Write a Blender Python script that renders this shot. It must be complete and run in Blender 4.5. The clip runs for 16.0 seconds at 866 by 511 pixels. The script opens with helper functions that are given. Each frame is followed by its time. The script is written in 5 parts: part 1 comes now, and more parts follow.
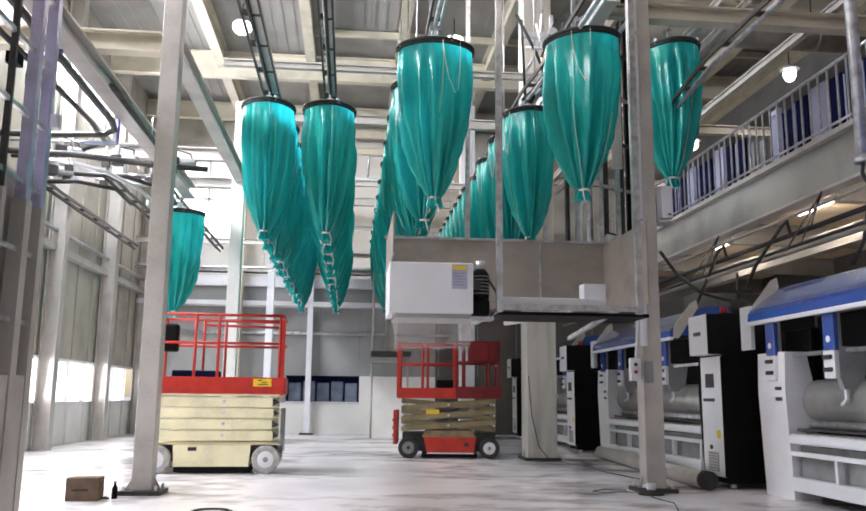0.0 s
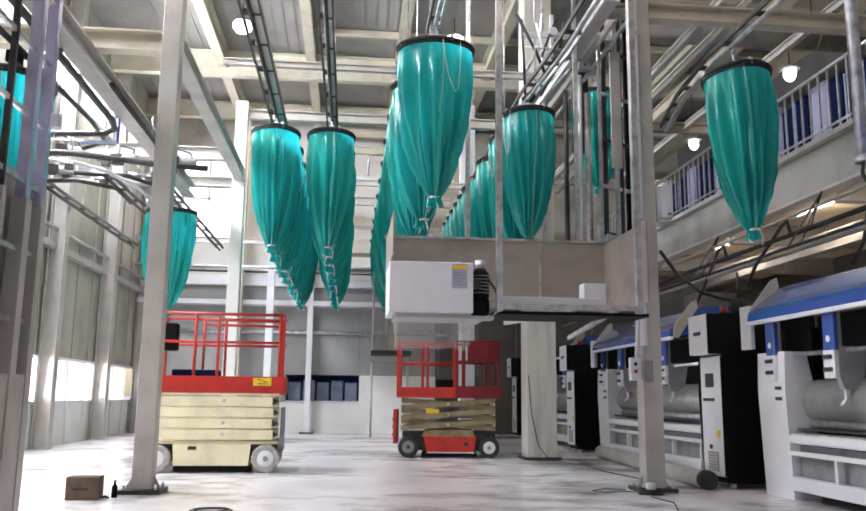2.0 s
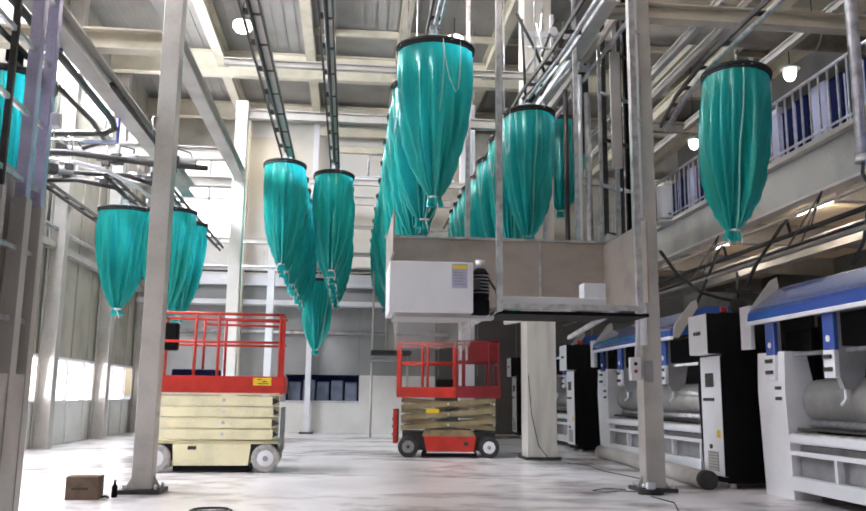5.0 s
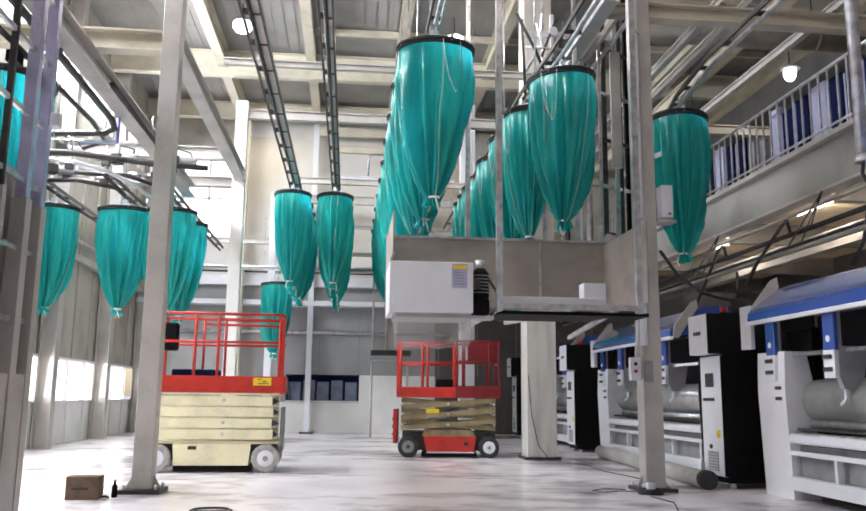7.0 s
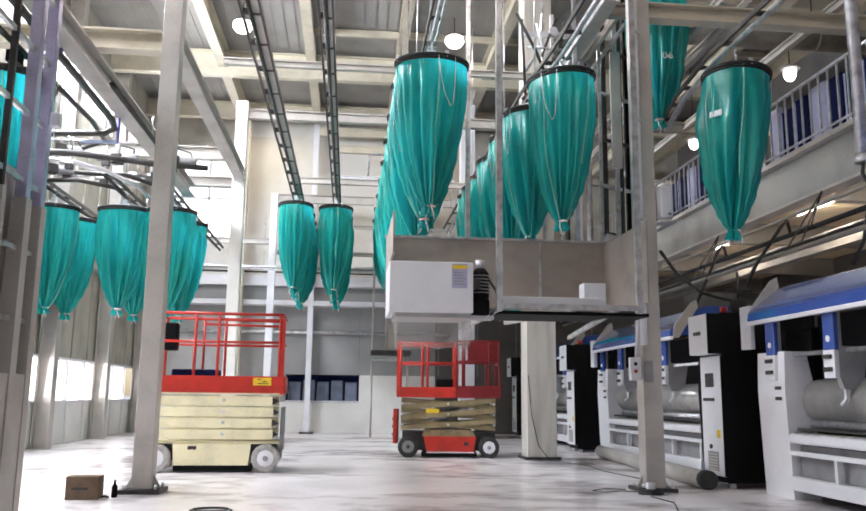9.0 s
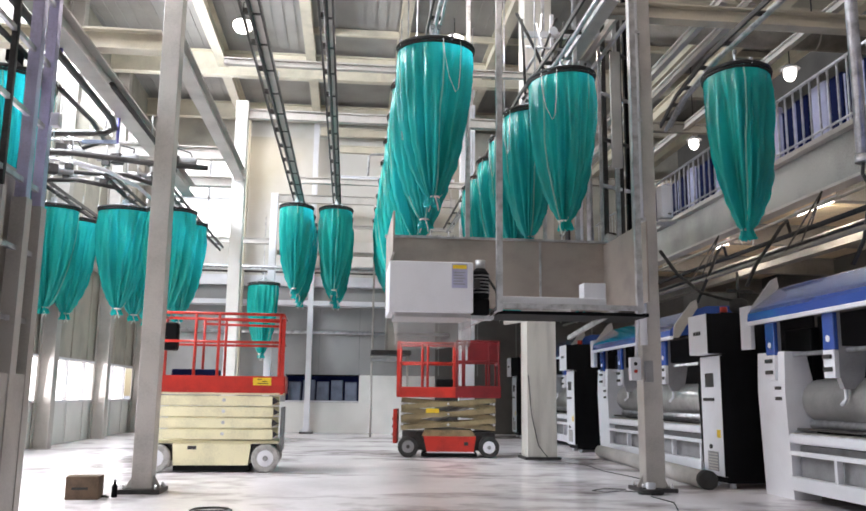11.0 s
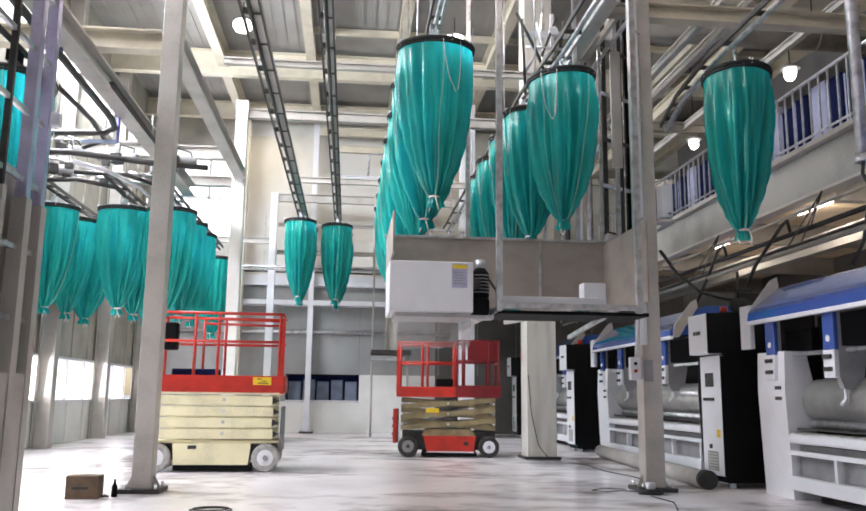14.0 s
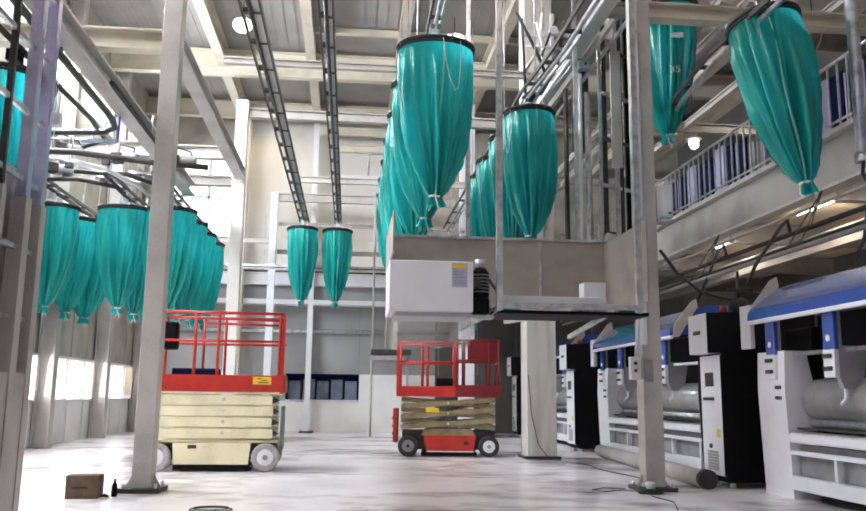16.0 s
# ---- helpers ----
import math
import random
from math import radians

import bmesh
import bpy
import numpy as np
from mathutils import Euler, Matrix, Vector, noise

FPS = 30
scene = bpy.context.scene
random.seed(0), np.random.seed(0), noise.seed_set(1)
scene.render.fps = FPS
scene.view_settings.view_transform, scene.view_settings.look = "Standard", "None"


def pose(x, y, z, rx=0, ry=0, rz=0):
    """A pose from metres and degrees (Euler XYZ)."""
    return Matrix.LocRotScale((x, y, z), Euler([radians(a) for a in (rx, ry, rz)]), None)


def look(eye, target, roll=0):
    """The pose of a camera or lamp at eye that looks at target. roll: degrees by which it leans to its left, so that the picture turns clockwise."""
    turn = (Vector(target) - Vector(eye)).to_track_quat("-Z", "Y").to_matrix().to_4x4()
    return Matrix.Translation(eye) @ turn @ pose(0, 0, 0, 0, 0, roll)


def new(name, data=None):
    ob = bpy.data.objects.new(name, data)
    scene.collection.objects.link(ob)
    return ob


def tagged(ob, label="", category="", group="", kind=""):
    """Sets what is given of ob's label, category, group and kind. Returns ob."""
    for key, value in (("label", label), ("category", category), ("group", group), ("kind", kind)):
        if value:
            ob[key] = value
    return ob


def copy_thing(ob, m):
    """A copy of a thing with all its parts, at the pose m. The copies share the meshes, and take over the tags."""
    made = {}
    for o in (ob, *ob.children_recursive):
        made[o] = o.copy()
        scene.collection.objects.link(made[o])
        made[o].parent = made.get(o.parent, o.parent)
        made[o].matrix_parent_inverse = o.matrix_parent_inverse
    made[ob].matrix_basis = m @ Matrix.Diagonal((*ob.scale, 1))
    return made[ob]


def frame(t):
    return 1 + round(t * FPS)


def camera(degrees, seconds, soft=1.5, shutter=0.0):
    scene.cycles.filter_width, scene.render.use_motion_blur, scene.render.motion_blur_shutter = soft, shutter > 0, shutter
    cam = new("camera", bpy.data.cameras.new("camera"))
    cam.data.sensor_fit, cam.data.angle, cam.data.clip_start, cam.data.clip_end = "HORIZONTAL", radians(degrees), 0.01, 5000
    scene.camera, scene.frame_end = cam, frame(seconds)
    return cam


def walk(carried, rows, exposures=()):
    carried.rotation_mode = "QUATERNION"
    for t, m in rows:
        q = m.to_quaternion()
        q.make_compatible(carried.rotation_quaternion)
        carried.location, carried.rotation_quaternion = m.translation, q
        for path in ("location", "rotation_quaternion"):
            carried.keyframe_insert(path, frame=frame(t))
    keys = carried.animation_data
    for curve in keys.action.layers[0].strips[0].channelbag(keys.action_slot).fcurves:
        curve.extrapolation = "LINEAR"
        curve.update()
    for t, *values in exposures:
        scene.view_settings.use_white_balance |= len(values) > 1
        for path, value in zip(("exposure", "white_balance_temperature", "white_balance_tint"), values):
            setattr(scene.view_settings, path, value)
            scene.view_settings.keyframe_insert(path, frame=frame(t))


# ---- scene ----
# ---- camera ----
cam = camera(55.55, 16.0, soft=1.7, shutter=0.0)
EYE = Vector((0.0, 0.0, 1.1))
AIM = EYE + 10 * Vector((0.09812, 0.98082, 0.16839))
walk(cam, [(0.0, look(EYE, AIM + Vector((0, 0, 0.016)), 0.56)), (0.5, look(EYE, AIM + Vector((0, 0, 0.012)), 0.6)), (6.5, look(EYE, AIM + Vector((0, 0, 0.006)), 0.63)), (14.5, look(EYE, AIM, 0.664)), (16.0, look(EYE, AIM - Vector((0, 0, 0.004)), 0.67))],
     exposures=[(0.0, 0.34, 6850, 16), (16.0, 0.34, 6850, 16)])

# ---- world and light ----
world = bpy.data.worlds.new("sky")
world.use_nodes = True
scene.world = world
wt = world.node_tree
sky = wt.nodes.new("ShaderNodeTexSky")
sky.sky_type, sky.sun_disc = "NISHITA", False
sky.sun_elevation, sky.sun_rotation = radians(38), radians(-75)
wt.links.new(sky.outputs[0], wt.nodes["Background"].inputs[0])
wt.nodes["Background"].inputs[1].default_value = 0.12


def lamp(name, kind, m, energy, color=(1, 1, 1), size=1.0, size_y=None):
    data = bpy.data.lights.new(name, kind)
    data.energy, data.color = energy, color
    if kind == "AREA":
        data.size = size
        if size_y:
            data.shape, data.size_y = "RECTANGLE", size_y
    if kind == "SUN":
        data.angle = size
    ob = new(name, data)
    ob.matrix_world = m
    return ob


lamp("sun", "SUN", look((-20, 4, 18), (0, 10, 0)), 2.5, (1.0, 0.95, 0.88), radians(0.6))
# daylight that enters at the openings
lamp("window_light_left", "AREA", look((-6.0, 14.5, 1.4), (0, 14.5, 0.9)), 150, (0.94, 0.96, 1.0), 18, 0.8)
lamp("window_light_high", "AREA", look((-6.0, 13.5, 8.1), (0, 13.5, 4.0)), 1850, (0.80, 0.91, 1.0), 13, 1.0)
# added weak frontal fill, placed at the unseen gate opening
lamp("gate_light", "AREA", look((-1.0, -5.6, 3.2), (0, 10, 3.0)), 12, (1.0, 0.985, 0.97), 9, 5.5)
LAMPS = [(-2.6, 17.8), (2.25, 18.0), (-2.5, 23.8), (2.25, 23.8), (-2.6, 11.8), (2.25, 11.8), (-2.6, 5.8), (2.25, 5.8), (8.5, 19.2), (8.5, 14.6)]
for lx, ly in LAMPS:
    lamp("bay_light", "AREA", look((lx, ly, 9.1 if lx < 8 else 7.3), (lx, ly, 0)), 45 if lx > 8 else 25 if ly > 23 else 70, (1.0, 0.95, 0.87), 0.5)


for ly in (5.8, 8.8, 12.0, 15.2):
    lamp("tube_light", "AREA", look((7.3, ly, 4.09), (7.0, ly, 0)), 20, (1.0, 0.95, 0.86), 0.12, 1.1)


# ---- materials ----
def material(name, color, rough=0.5, metal=0.0, vary=0.12, scale=3.0, bump=0.0, fine=60.0, spec=0.5, emit=0.0, mottle=None, random_tint=0.0, stretch=(1, 1, 1)):
    m = bpy.data.materials.new(name)
    m.use_nodes = True
    nt = m.node_tree
    b = nt.nodes["Principled BSDF"]
    b.inputs["Roughness"].default_value, b.inputs["Metallic"].default_value = rough, metal
    b.inputs["Specular IOR Level"].default_value = spec
    tc = nt.nodes.new("ShaderNodeTexCoord")
    mp = nt.nodes.new("ShaderNodeMapping")
    mp.inputs["Scale"].default_value = stretch
    nt.links.new(tc.outputs["Object"], mp.inputs[0])
    n1 = nt.nodes.new("ShaderNodeTexNoise")
    n1.inputs["Scale"].default_value, n1.inputs["Detail"].default_value = scale, 6
    n2 = nt.nodes.new("ShaderNodeTexNoise")
    n2.inputs["Scale"].default_value, n2.inputs["Detail"].default_value = fine, 3
    for n in (n1, n2):
        nt.links.new(mp.outputs[0], n.inputs[0])
    add = nt.nodes.new("ShaderNodeMath")
    add.operation = "ADD"
    mul = nt.nodes.new("ShaderNodeMath")
    mul.operation, mul.inputs[1].default_value = "MULTIPLY", 0.4
    nt.links.new(n2.outputs[0], mul.inputs[0])
    nt.links.new(n1.outputs[0], add.inputs[0])
    nt.links.new(mul.outputs[0], add.inputs[1])
    ramp = nt.nodes.new("ShaderNodeValToRGB")
    lo = mottle or tuple(c * (1 - 2.2 * vary) for c in color)
    ramp.color_ramp.elements[0].position, ramp.color_ramp.elements[0].color = 0.42, (*[max(0, c) for c in lo], 1)
    ramp.color_ramp.elements[1].position, ramp.color_ramp.elements[1].color = 0.78, (*[min(1, c * (1 + vary)) for c in color], 1)
    nt.links.new(add.outputs[0], ramp.inputs[0])
    out = ramp.outputs[0]
    if random_tint:
        oi = nt.nodes.new("ShaderNodeObjectInfo")
        hsv = nt.nodes.new("ShaderNodeHueSaturation")
        mr = nt.nodes.new("ShaderNodeMapRange")
        mr.inputs["To Min"].default_value, mr.inputs["To Max"].default_value = 1 - random_tint, 1 + random_tint
        nt.links.new(oi.outputs["Random"], mr.inputs[0])
        nt.links.new(mr.outputs[0], hsv.inputs["Value"])
        nt.links.new(out, hsv.inputs["Color"])
        out = hsv.outputs[0]
    nt.links.new(out, b.inputs["Base Color"])
    rr = nt.nodes.new("ShaderNodeMapRange")
    rr.inputs["To Min"].default_value, rr.inputs["To Max"].default_value = max(0.03, rough - 0.05), min(1, rough + 0.05)
    nt.links.new(n1.outputs[0], rr.inputs[0])
    nt.links.new(rr.outputs[0], b.inputs["Roughness"])
    if bump:
        bp = nt.nodes.new("ShaderNodeBump")
        bp.inputs["Strength"].default_value, bp.inputs["Distance"].default_value = bump, 0.01
        nt.links.new(add.outputs[0], bp.inputs["Height"])
        nt.links.new(bp.outputs[0], b.inputs["Normal"])
    if emit:
        b.inputs["Emission Color"].default_value = (*color, 1)
        b.inputs["Emission Strength"].default_value = emit
    return m


M = dict(
    column_paint=material("off_white_column_paint", (0.62, 0.59, 0.54), 0.42, vary=0.1, scale=1.6, bump=0.03, stretch=(4, 4, 0.5)),
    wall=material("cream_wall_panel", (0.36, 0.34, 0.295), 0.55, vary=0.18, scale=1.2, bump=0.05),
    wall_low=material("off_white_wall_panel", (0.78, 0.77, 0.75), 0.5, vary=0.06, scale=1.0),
    wall_grey=material("grey_wall_panel", (0.30, 0.30, 0.30), 0.5, vary=0.1, scale=1.0),
    # the warm low tone paints the yellowish reflection on the far wall
    white_wall=material("white_wall_panel", (0.62, 0.61, 0.59), 0.55, vary=0.08, scale=0.8, mottle=(0.46, 0.44, 0.38)),
    roof=material("grey_roof_sheet", (0.30, 0.29, 0.28), 0.5, vary=0.12, scale=0.8),
    beam=material("cream_painted_steel", (0.58, 0.53, 0.43), 0.42, vary=0.1, scale=2.0, bump=0.03),
    steel=material("pale_grey_painted_steel", (0.46, 0.435, 0.41), 0.38, vary=0.1, scale=2.5, bump=0.03),
    white=material("white_powder_coat", (0.72, 0.725, 0.77), 0.32, vary=0.03, scale=3),
    galv=material("galvanised_steel", (0.55, 0.55, 0.57), 0.34, 0.75, vary=0.2, scale=8, fine=90, bump=0.05),
    stainless=material("brushed_stainless", (0.36, 0.31, 0.28), 0.45, 0.4, vary=0.12, scale=2.0, stretch=(1, 1, 1.5)),
    dark=material("dark_steel_rail", (0.045, 0.042, 0.042), 0.45, 0.4, vary=0.25, scale=6),
    black=material("black_enamel", (0.005, 0.005, 0.006), 0.6, vary=0.2, scale=4, spec=0.12),
    rubber=material("black_rubber", (0.03, 0.03, 0.03), 0.8, vary=0.2, scale=12, bump=0.1),
    grey_tyre=material("pale_grey_tyre", (0.36, 0.35, 0.34), 0.8, vary=0.2, scale=12, bump=0.1),
    red=material("orange_red_paint", (0.46, 0.022, 0.012), 0.36, vary=0.15, scale=4, bump=0.02),
    maroon=material("deep_red_paint", (0.19, 0.006, 0.010), 0.5, vary=0.15, scale=4),
    cream=material("cream_yellow_paint", (0.76, 0.70, 0.47), 0.4, vary=0.1, scale=3, bump=0.02),
    tan=material("worn_tan_paint", (0.25, 0.195, 0.105), 0.45, vary=0.2, scale=5, bump=0.04),
    yellow=material("yellow_sticker", (0.80, 0.55, 0.03), 0.4, vary=0.1),
    blue=material("blue_enamel", (0.035, 0.09, 0.36), 0.2, vary=0.01, scale=3),
    navy=material("navy_plastic", (0.007, 0.011, 0.05), 0.8, vary=0.15, scale=4, spec=0.08),
    grey_blue=material("grey_blue_plastic", (0.16, 0.19, 0.27), 0.4, vary=0.15, scale=4),
    lilac=material("lilac_white_board", (0.40, 0.41, 0.58), 0.4, vary=0.08, scale=4),
    arm_grey=material("pale_grey_feeder_steel", (0.34, 0.34, 0.36), 0.4, 0.1, vary=0.1, scale=4),
    roller=material("polished_roller_steel", (0.34, 0.335, 0.325), 0.3, 0.45, vary=0.15, scale=3, stretch=(1, 1, 1)),
    grey=material("mid_grey_plastic", (0.25, 0.25, 0.26), 0.5, vary=0.12, scale=5),
    belt=material("pale_canvas_belt", (0.5, 0.49, 0.46), 0.8, vary=0.12, scale=10, bump=0.1),
    ink=material("black_print", (0.02, 0.02, 0.02), 0.5),
    print=material("white_print", (0.42, 0.52, 0.52), 0.7, vary=0.25, scale=30),
    card=material("brown_cardboard", (0.13, 0.085, 0.055), 0.8, vary=0.18, scale=8, bump=0.1),
    # darker copy of the pale steel, with the mezzanine's shade in its colour
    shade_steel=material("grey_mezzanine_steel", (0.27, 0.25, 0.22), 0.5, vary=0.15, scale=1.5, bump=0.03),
    edge=material("pale_painted_edge_beam", (0.31, 0.305, 0.29), 0.5, vary=0.25, scale=0.8),
    # wall colour darkened to hold the dimness behind the machines
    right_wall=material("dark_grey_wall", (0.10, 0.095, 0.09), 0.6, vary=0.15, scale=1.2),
    tube=material("grey_plastic_pipe", (0.42, 0.40, 0.38), 0.4, vary=0.12, scale=2),
    purple=material("lilac_grey_aluminium", (0.50, 0.48, 0.66), 0.3, 0.5, vary=0.12, scale=4),
    violet=material("violet_blue_steel", (0.14, 0.12, 0.38), 0.4, 0.2, vary=0.15, scale=8),
    duct=material("dusty_grey_duct", (0.24, 0.22, 0.20), 0.6, vary=0.2, scale=3, bump=0.05),
    rope=material("black_webbing", (0.015, 0.017, 0.018), 0.7, vary=0.2, scale=20),
    cord=material("pale_cord", (0.75, 0.80, 0.78), 0.7, vary=0.1, scale=30),
    seam=material("pale_green_cord", (0.20, 0.62, 0.55), 0.6, vary=0.1, scale=30),
    # lit wall: faint glow added, warm reflection mottled into the colour
    daylight=material("backlit_white_panel", (0.56, 0.545, 0.52), 0.6, vary=0.08, scale=0.35, mottle=(0.42, 0.38, 0.26), emit=0.03),
    glow=material("window_daylight", (0.97, 0.98, 1.0), 0.6, vary=0.02, emit=1.9),
    lampglow=material("lamp_lens", (1.0, 0.97, 0.92), 0.4, vary=0.01, emit=5.0),
    tubeglow=material("tube_lamp_glass", (1.0, 0.95, 0.86), 0.4, vary=0.01, emit=80.0),
    under=material("tan_ceiling_board", (0.78, 0.64, 0.44), 0.6, vary=0.15, scale=1.5),
)


def cloth():
    m = material("teal_nylon_cloth", (0.001, 0.35, 0.28), 0.26, vary=0.24, scale=2.5, fine=140, bump=0.28, spec=0.4, random_tint=0.14, stretch=(4, 4, 0.8))
    nt = m.node_tree
    b = nt.nodes["Principled BSDF"]
    b.inputs["Coat Weight"].default_value, b.inputs["Coat Roughness"].default_value = 0.35, 0.22
    tr = nt.nodes.new("ShaderNodeBsdfTranslucent")
    # bluer than the cloth, to tint the backlit side like window light
    tr.inputs[0].default_value = (0.001, 0.69, 0.78, 1)
    mix = nt.nodes.new("ShaderNodeMixShader")
    mix.inputs[0].default_value = 0.42
    out = nt.nodes["Material Output"]
    nt.links.new(b.outputs[0], mix.inputs[1])
    nt.links.new(tr.outputs[0], mix.inputs[2])
    nt.links.new(mix.outputs[0], out.inputs[0])
    return m


M["cloth"] = cloth()


def stained_floor():
    """Pale polished concrete with wide worn, dirty patches and finer scuffs."""
    m = material("pale_epoxy_concrete", (0.84, 0.80, 0.83), 0.24, vary=0.05, scale=0.8, fine=14, bump=0.03)
    nt = m.node_tree
    b = nt.nodes["Principled BSDF"]
    clean = b.inputs["Base Color"].links[0].from_socket
    tc = nt.nodes.new("ShaderNodeTexCoord")
    mp = nt.nodes.new("ShaderNodeMapping")
    mp.inputs["Scale"].default_value = (0.75, 1.0, 1.0)
    mp.inputs["Location"].default_value = (3.1, 1.7, 0.0)
    nt.links.new(tc.outputs["Object"], mp.inputs[0])
    broad = nt.nodes.new("ShaderNodeTexNoise")
    broad.inputs["Scale"].default_value, broad.inputs["Detail"].default_value, broad.inputs["Distortion"].default_value = 0.5, 5, 0.8
    scuff = nt.nodes.new("ShaderNodeTexNoise")
    scuff.inputs["Scale"].default_value, scuff.inputs["Detail"].default_value = 3.2, 6
    mul = nt.nodes.new("ShaderNodeMath")
    mul.operation = "MULTIPLY_ADD"
    mul.inputs[1].default_value = 0.35
    ramp = nt.nodes.new("ShaderNodeValToRGB")
    ramp.color_ramp.elements[0].position, ramp.color_ramp.elements[1].position = 0.66, 0.84
    mix = nt.nodes.new("ShaderNodeMix")
    mix.data_type = "RGBA"
    mix.inputs["B"].default_value = (0.27, 0.235, 0.24, 1)
    for n in (broad, scuff):
        nt.links.new(mp.outputs[0], n.inputs[0])
    nt.links.new(scuff.outputs[0], mul.inputs[0])
    nt.links.new(broad.outputs[0], mul.inputs[2])
    nt.links.new(mul.outputs[0], ramp.inputs[0])
    nt.links.new(ramp.outputs[0], mix.inputs["Factor"])
    nt.links.new(clean, mix.inputs["A"])
    nt.links.new(mix.outputs["Result"], b.inputs["Base Color"])
    return m


M["floor"] = stained_floor()
M["blue"].node_tree.nodes["Principled BSDF"].inputs["Coat Weight"].default_value = 1.0


def film():
    m = material("clear_plastic_film", (0.95, 0.92, 0.92), 0.12, vary=0.05)
    nt = m.node_tree
    b = nt.nodes["Principled BSDF"]
    tp = nt.nodes.new("ShaderNodeBsdfTransparent")
    tp.inputs[0].default_value = (0.92, 0.9, 0.9, 1)
    mix = nt.nodes.new("ShaderNodeMixShader")
    mix.inputs[0].default_value = 0.24
    out = nt.nodes["Material Output"]
    nt.links.new(tp.outputs[0], mix.inputs[1])
    nt.links.new(b.outputs[0], mix.inputs[2])
    nt.links.new(mix.outputs[0], out.inputs[0])
    return m


M["film"] = film()


# ---- mesh tools ----
def bm_new():
    return bmesh.new()


def box(bm, x0, x1, y0, y1, z0, z1, bevel=0.0):
    vs = [bm.verts.new((x, y, z)) for z in (z0, z1) for x, y in ((x0, y0), (x1, y0), (x1, y1), (x0, y1))]
    fs = [bm.faces.new([vs[i] for i in q]) for q in ((3, 2, 1, 0), (4, 5, 6, 7), (0, 1, 5, 4), (1, 2, 6, 5), (2, 3, 7, 6), (3, 0, 4, 7))]
    if bevel:
        es = {e for f in fs for e in f.edges}
        bmesh.ops.bevel(bm, geom=list(es), offset=bevel, segments=2, affect="EDGES", profile=0.5)
    return bm


def one(x0, x1, y0, y1, z0, z1, bevel=0.0):
    return box(bm_new(), x0, x1, y0, y1, z0, z1, bevel)


def bar(bm, p, q, w, h=None):
    """A rectangular bar from p to q, w wide and h high."""
    p, q, h = Vector(p), Vector(q), h or w
    d = (q - p).normalized()
    side = d.cross(Vector((0, 0, 1)))
    side = side.normalized() if side.length > 1e-3 else Vector((1, 0, 0))
    up = side.cross(d)
    ring = [(-w / 2, -h / 2), (w / 2, -h / 2), (w / 2, h / 2), (-w / 2, h / 2)]
    a = [bm.verts.new(p + side * s + up * u) for s, u in ring]
    b = [bm.verts.new(q + side * s + up * u) for s, u in ring]
    bm.faces.new(a), bm.faces.new(b[::-1])
    for i in range(4):
        bm.faces.new((a[i], b[i], b[(i + 1) % 4], a[(i + 1) % 4]))
    return bm


def tube(bm, points, r, n=10, closed=False):
    """A round tube along points."""
    pts = [Vector(p) for p in points]
    rings, prev = [], None
    for i, p in enumerate(pts):
        a = pts[i - 1] if i or closed else p
        b = pts[(i + 1) % len(pts)] if i < len(pts) - 1 or closed else p
        d = (b - a).normalized()
        if prev is None:
            prev = d.cross(Vector((0, 0, 1)))
            prev = prev if prev.length > 0.05 else d.cross(Vector((1, 0, 0)))
        prev = (prev - d * prev.dot(d)).normalized()
        up = d.cross(prev)
        rad = r[i] if isinstance(r, (list, tuple)) else r
        rings.append([bm.verts.new(p + (prev * math.cos(2 * math.pi * k / n) + up * math.sin(2 * math.pi * k / n)) * rad) for k in range(n)])
    pairs = list(zip(rings, rings[1:])) + ([(rings[-1], rings[0])] if closed else [])
    for a, b in pairs:
        for k in range(n):
            bm.faces.new((a[k], a[(k + 1) % n], b[(k + 1) % n], b[k])).smooth = True
    if not closed:
        bm.faces.new(rings[0][::-1]), bm.faces.new(rings[-1])
    return bm


def prism(bm, outline, axis, a, b):
    """The outline (two coordinates, in the order of the other axes) swept along axis from a to b."""
    def at(u, v, w):
        return {"x": (w, u, v), "y": (u, w, v), "z": (u, v, w)}[axis]
    lo = [bm.verts.new(at(u, v, a)) for u, v in outline]
    hi = [bm.verts.new(at(u, v, b)) for u, v in outline]
    bm.faces.new(lo), bm.faces.new(hi[::-1])
    for i in range(len(lo)):
        j = (i + 1) % len(lo)
        bm.faces.new((lo[i], hi[i], hi[j], lo[j]))
    return bm


def i_beam(bm, p, q, w=0.2, h=0.35, web=0.02, fl=0.025):
    """An I section from p to q; p and q lie on its middle line."""
    off = Vector((0, 0, h / 2 - fl / 2))
    bar(bm, Vector(p) + off, Vector(q) + off, w, fl)
    bar(bm, Vector(p) - off, Vector(q) - off, w, fl)
    bar(bm, p, q, web, h - 2 * fl)
    return bm


def finish(name, bm, mat):
    bmesh.ops.recalc_face_normals(bm, faces=bm.faces)
    me = bpy.data.meshes.new(name)
    bm.to_mesh(me)
    bm.free()
    me.materials.append(M[mat] if isinstance(mat, str) else mat)
    return me


def thing(name, label, category, at=None, group="", kind=""):
    ob = new(name)
    if at is not None:
        ob.matrix_basis = at if isinstance(at, Matrix) else pose(*at)
    return tagged(ob, label, category, group, kind)


def part(name, bm, mat, parent, label="", at=None):
    ob = new(name, finish(name, bm, mat))
    ob.parent = parent
    if at is not None:
        ob.matrix_basis = at
    return tagged(ob, label) if label else ob


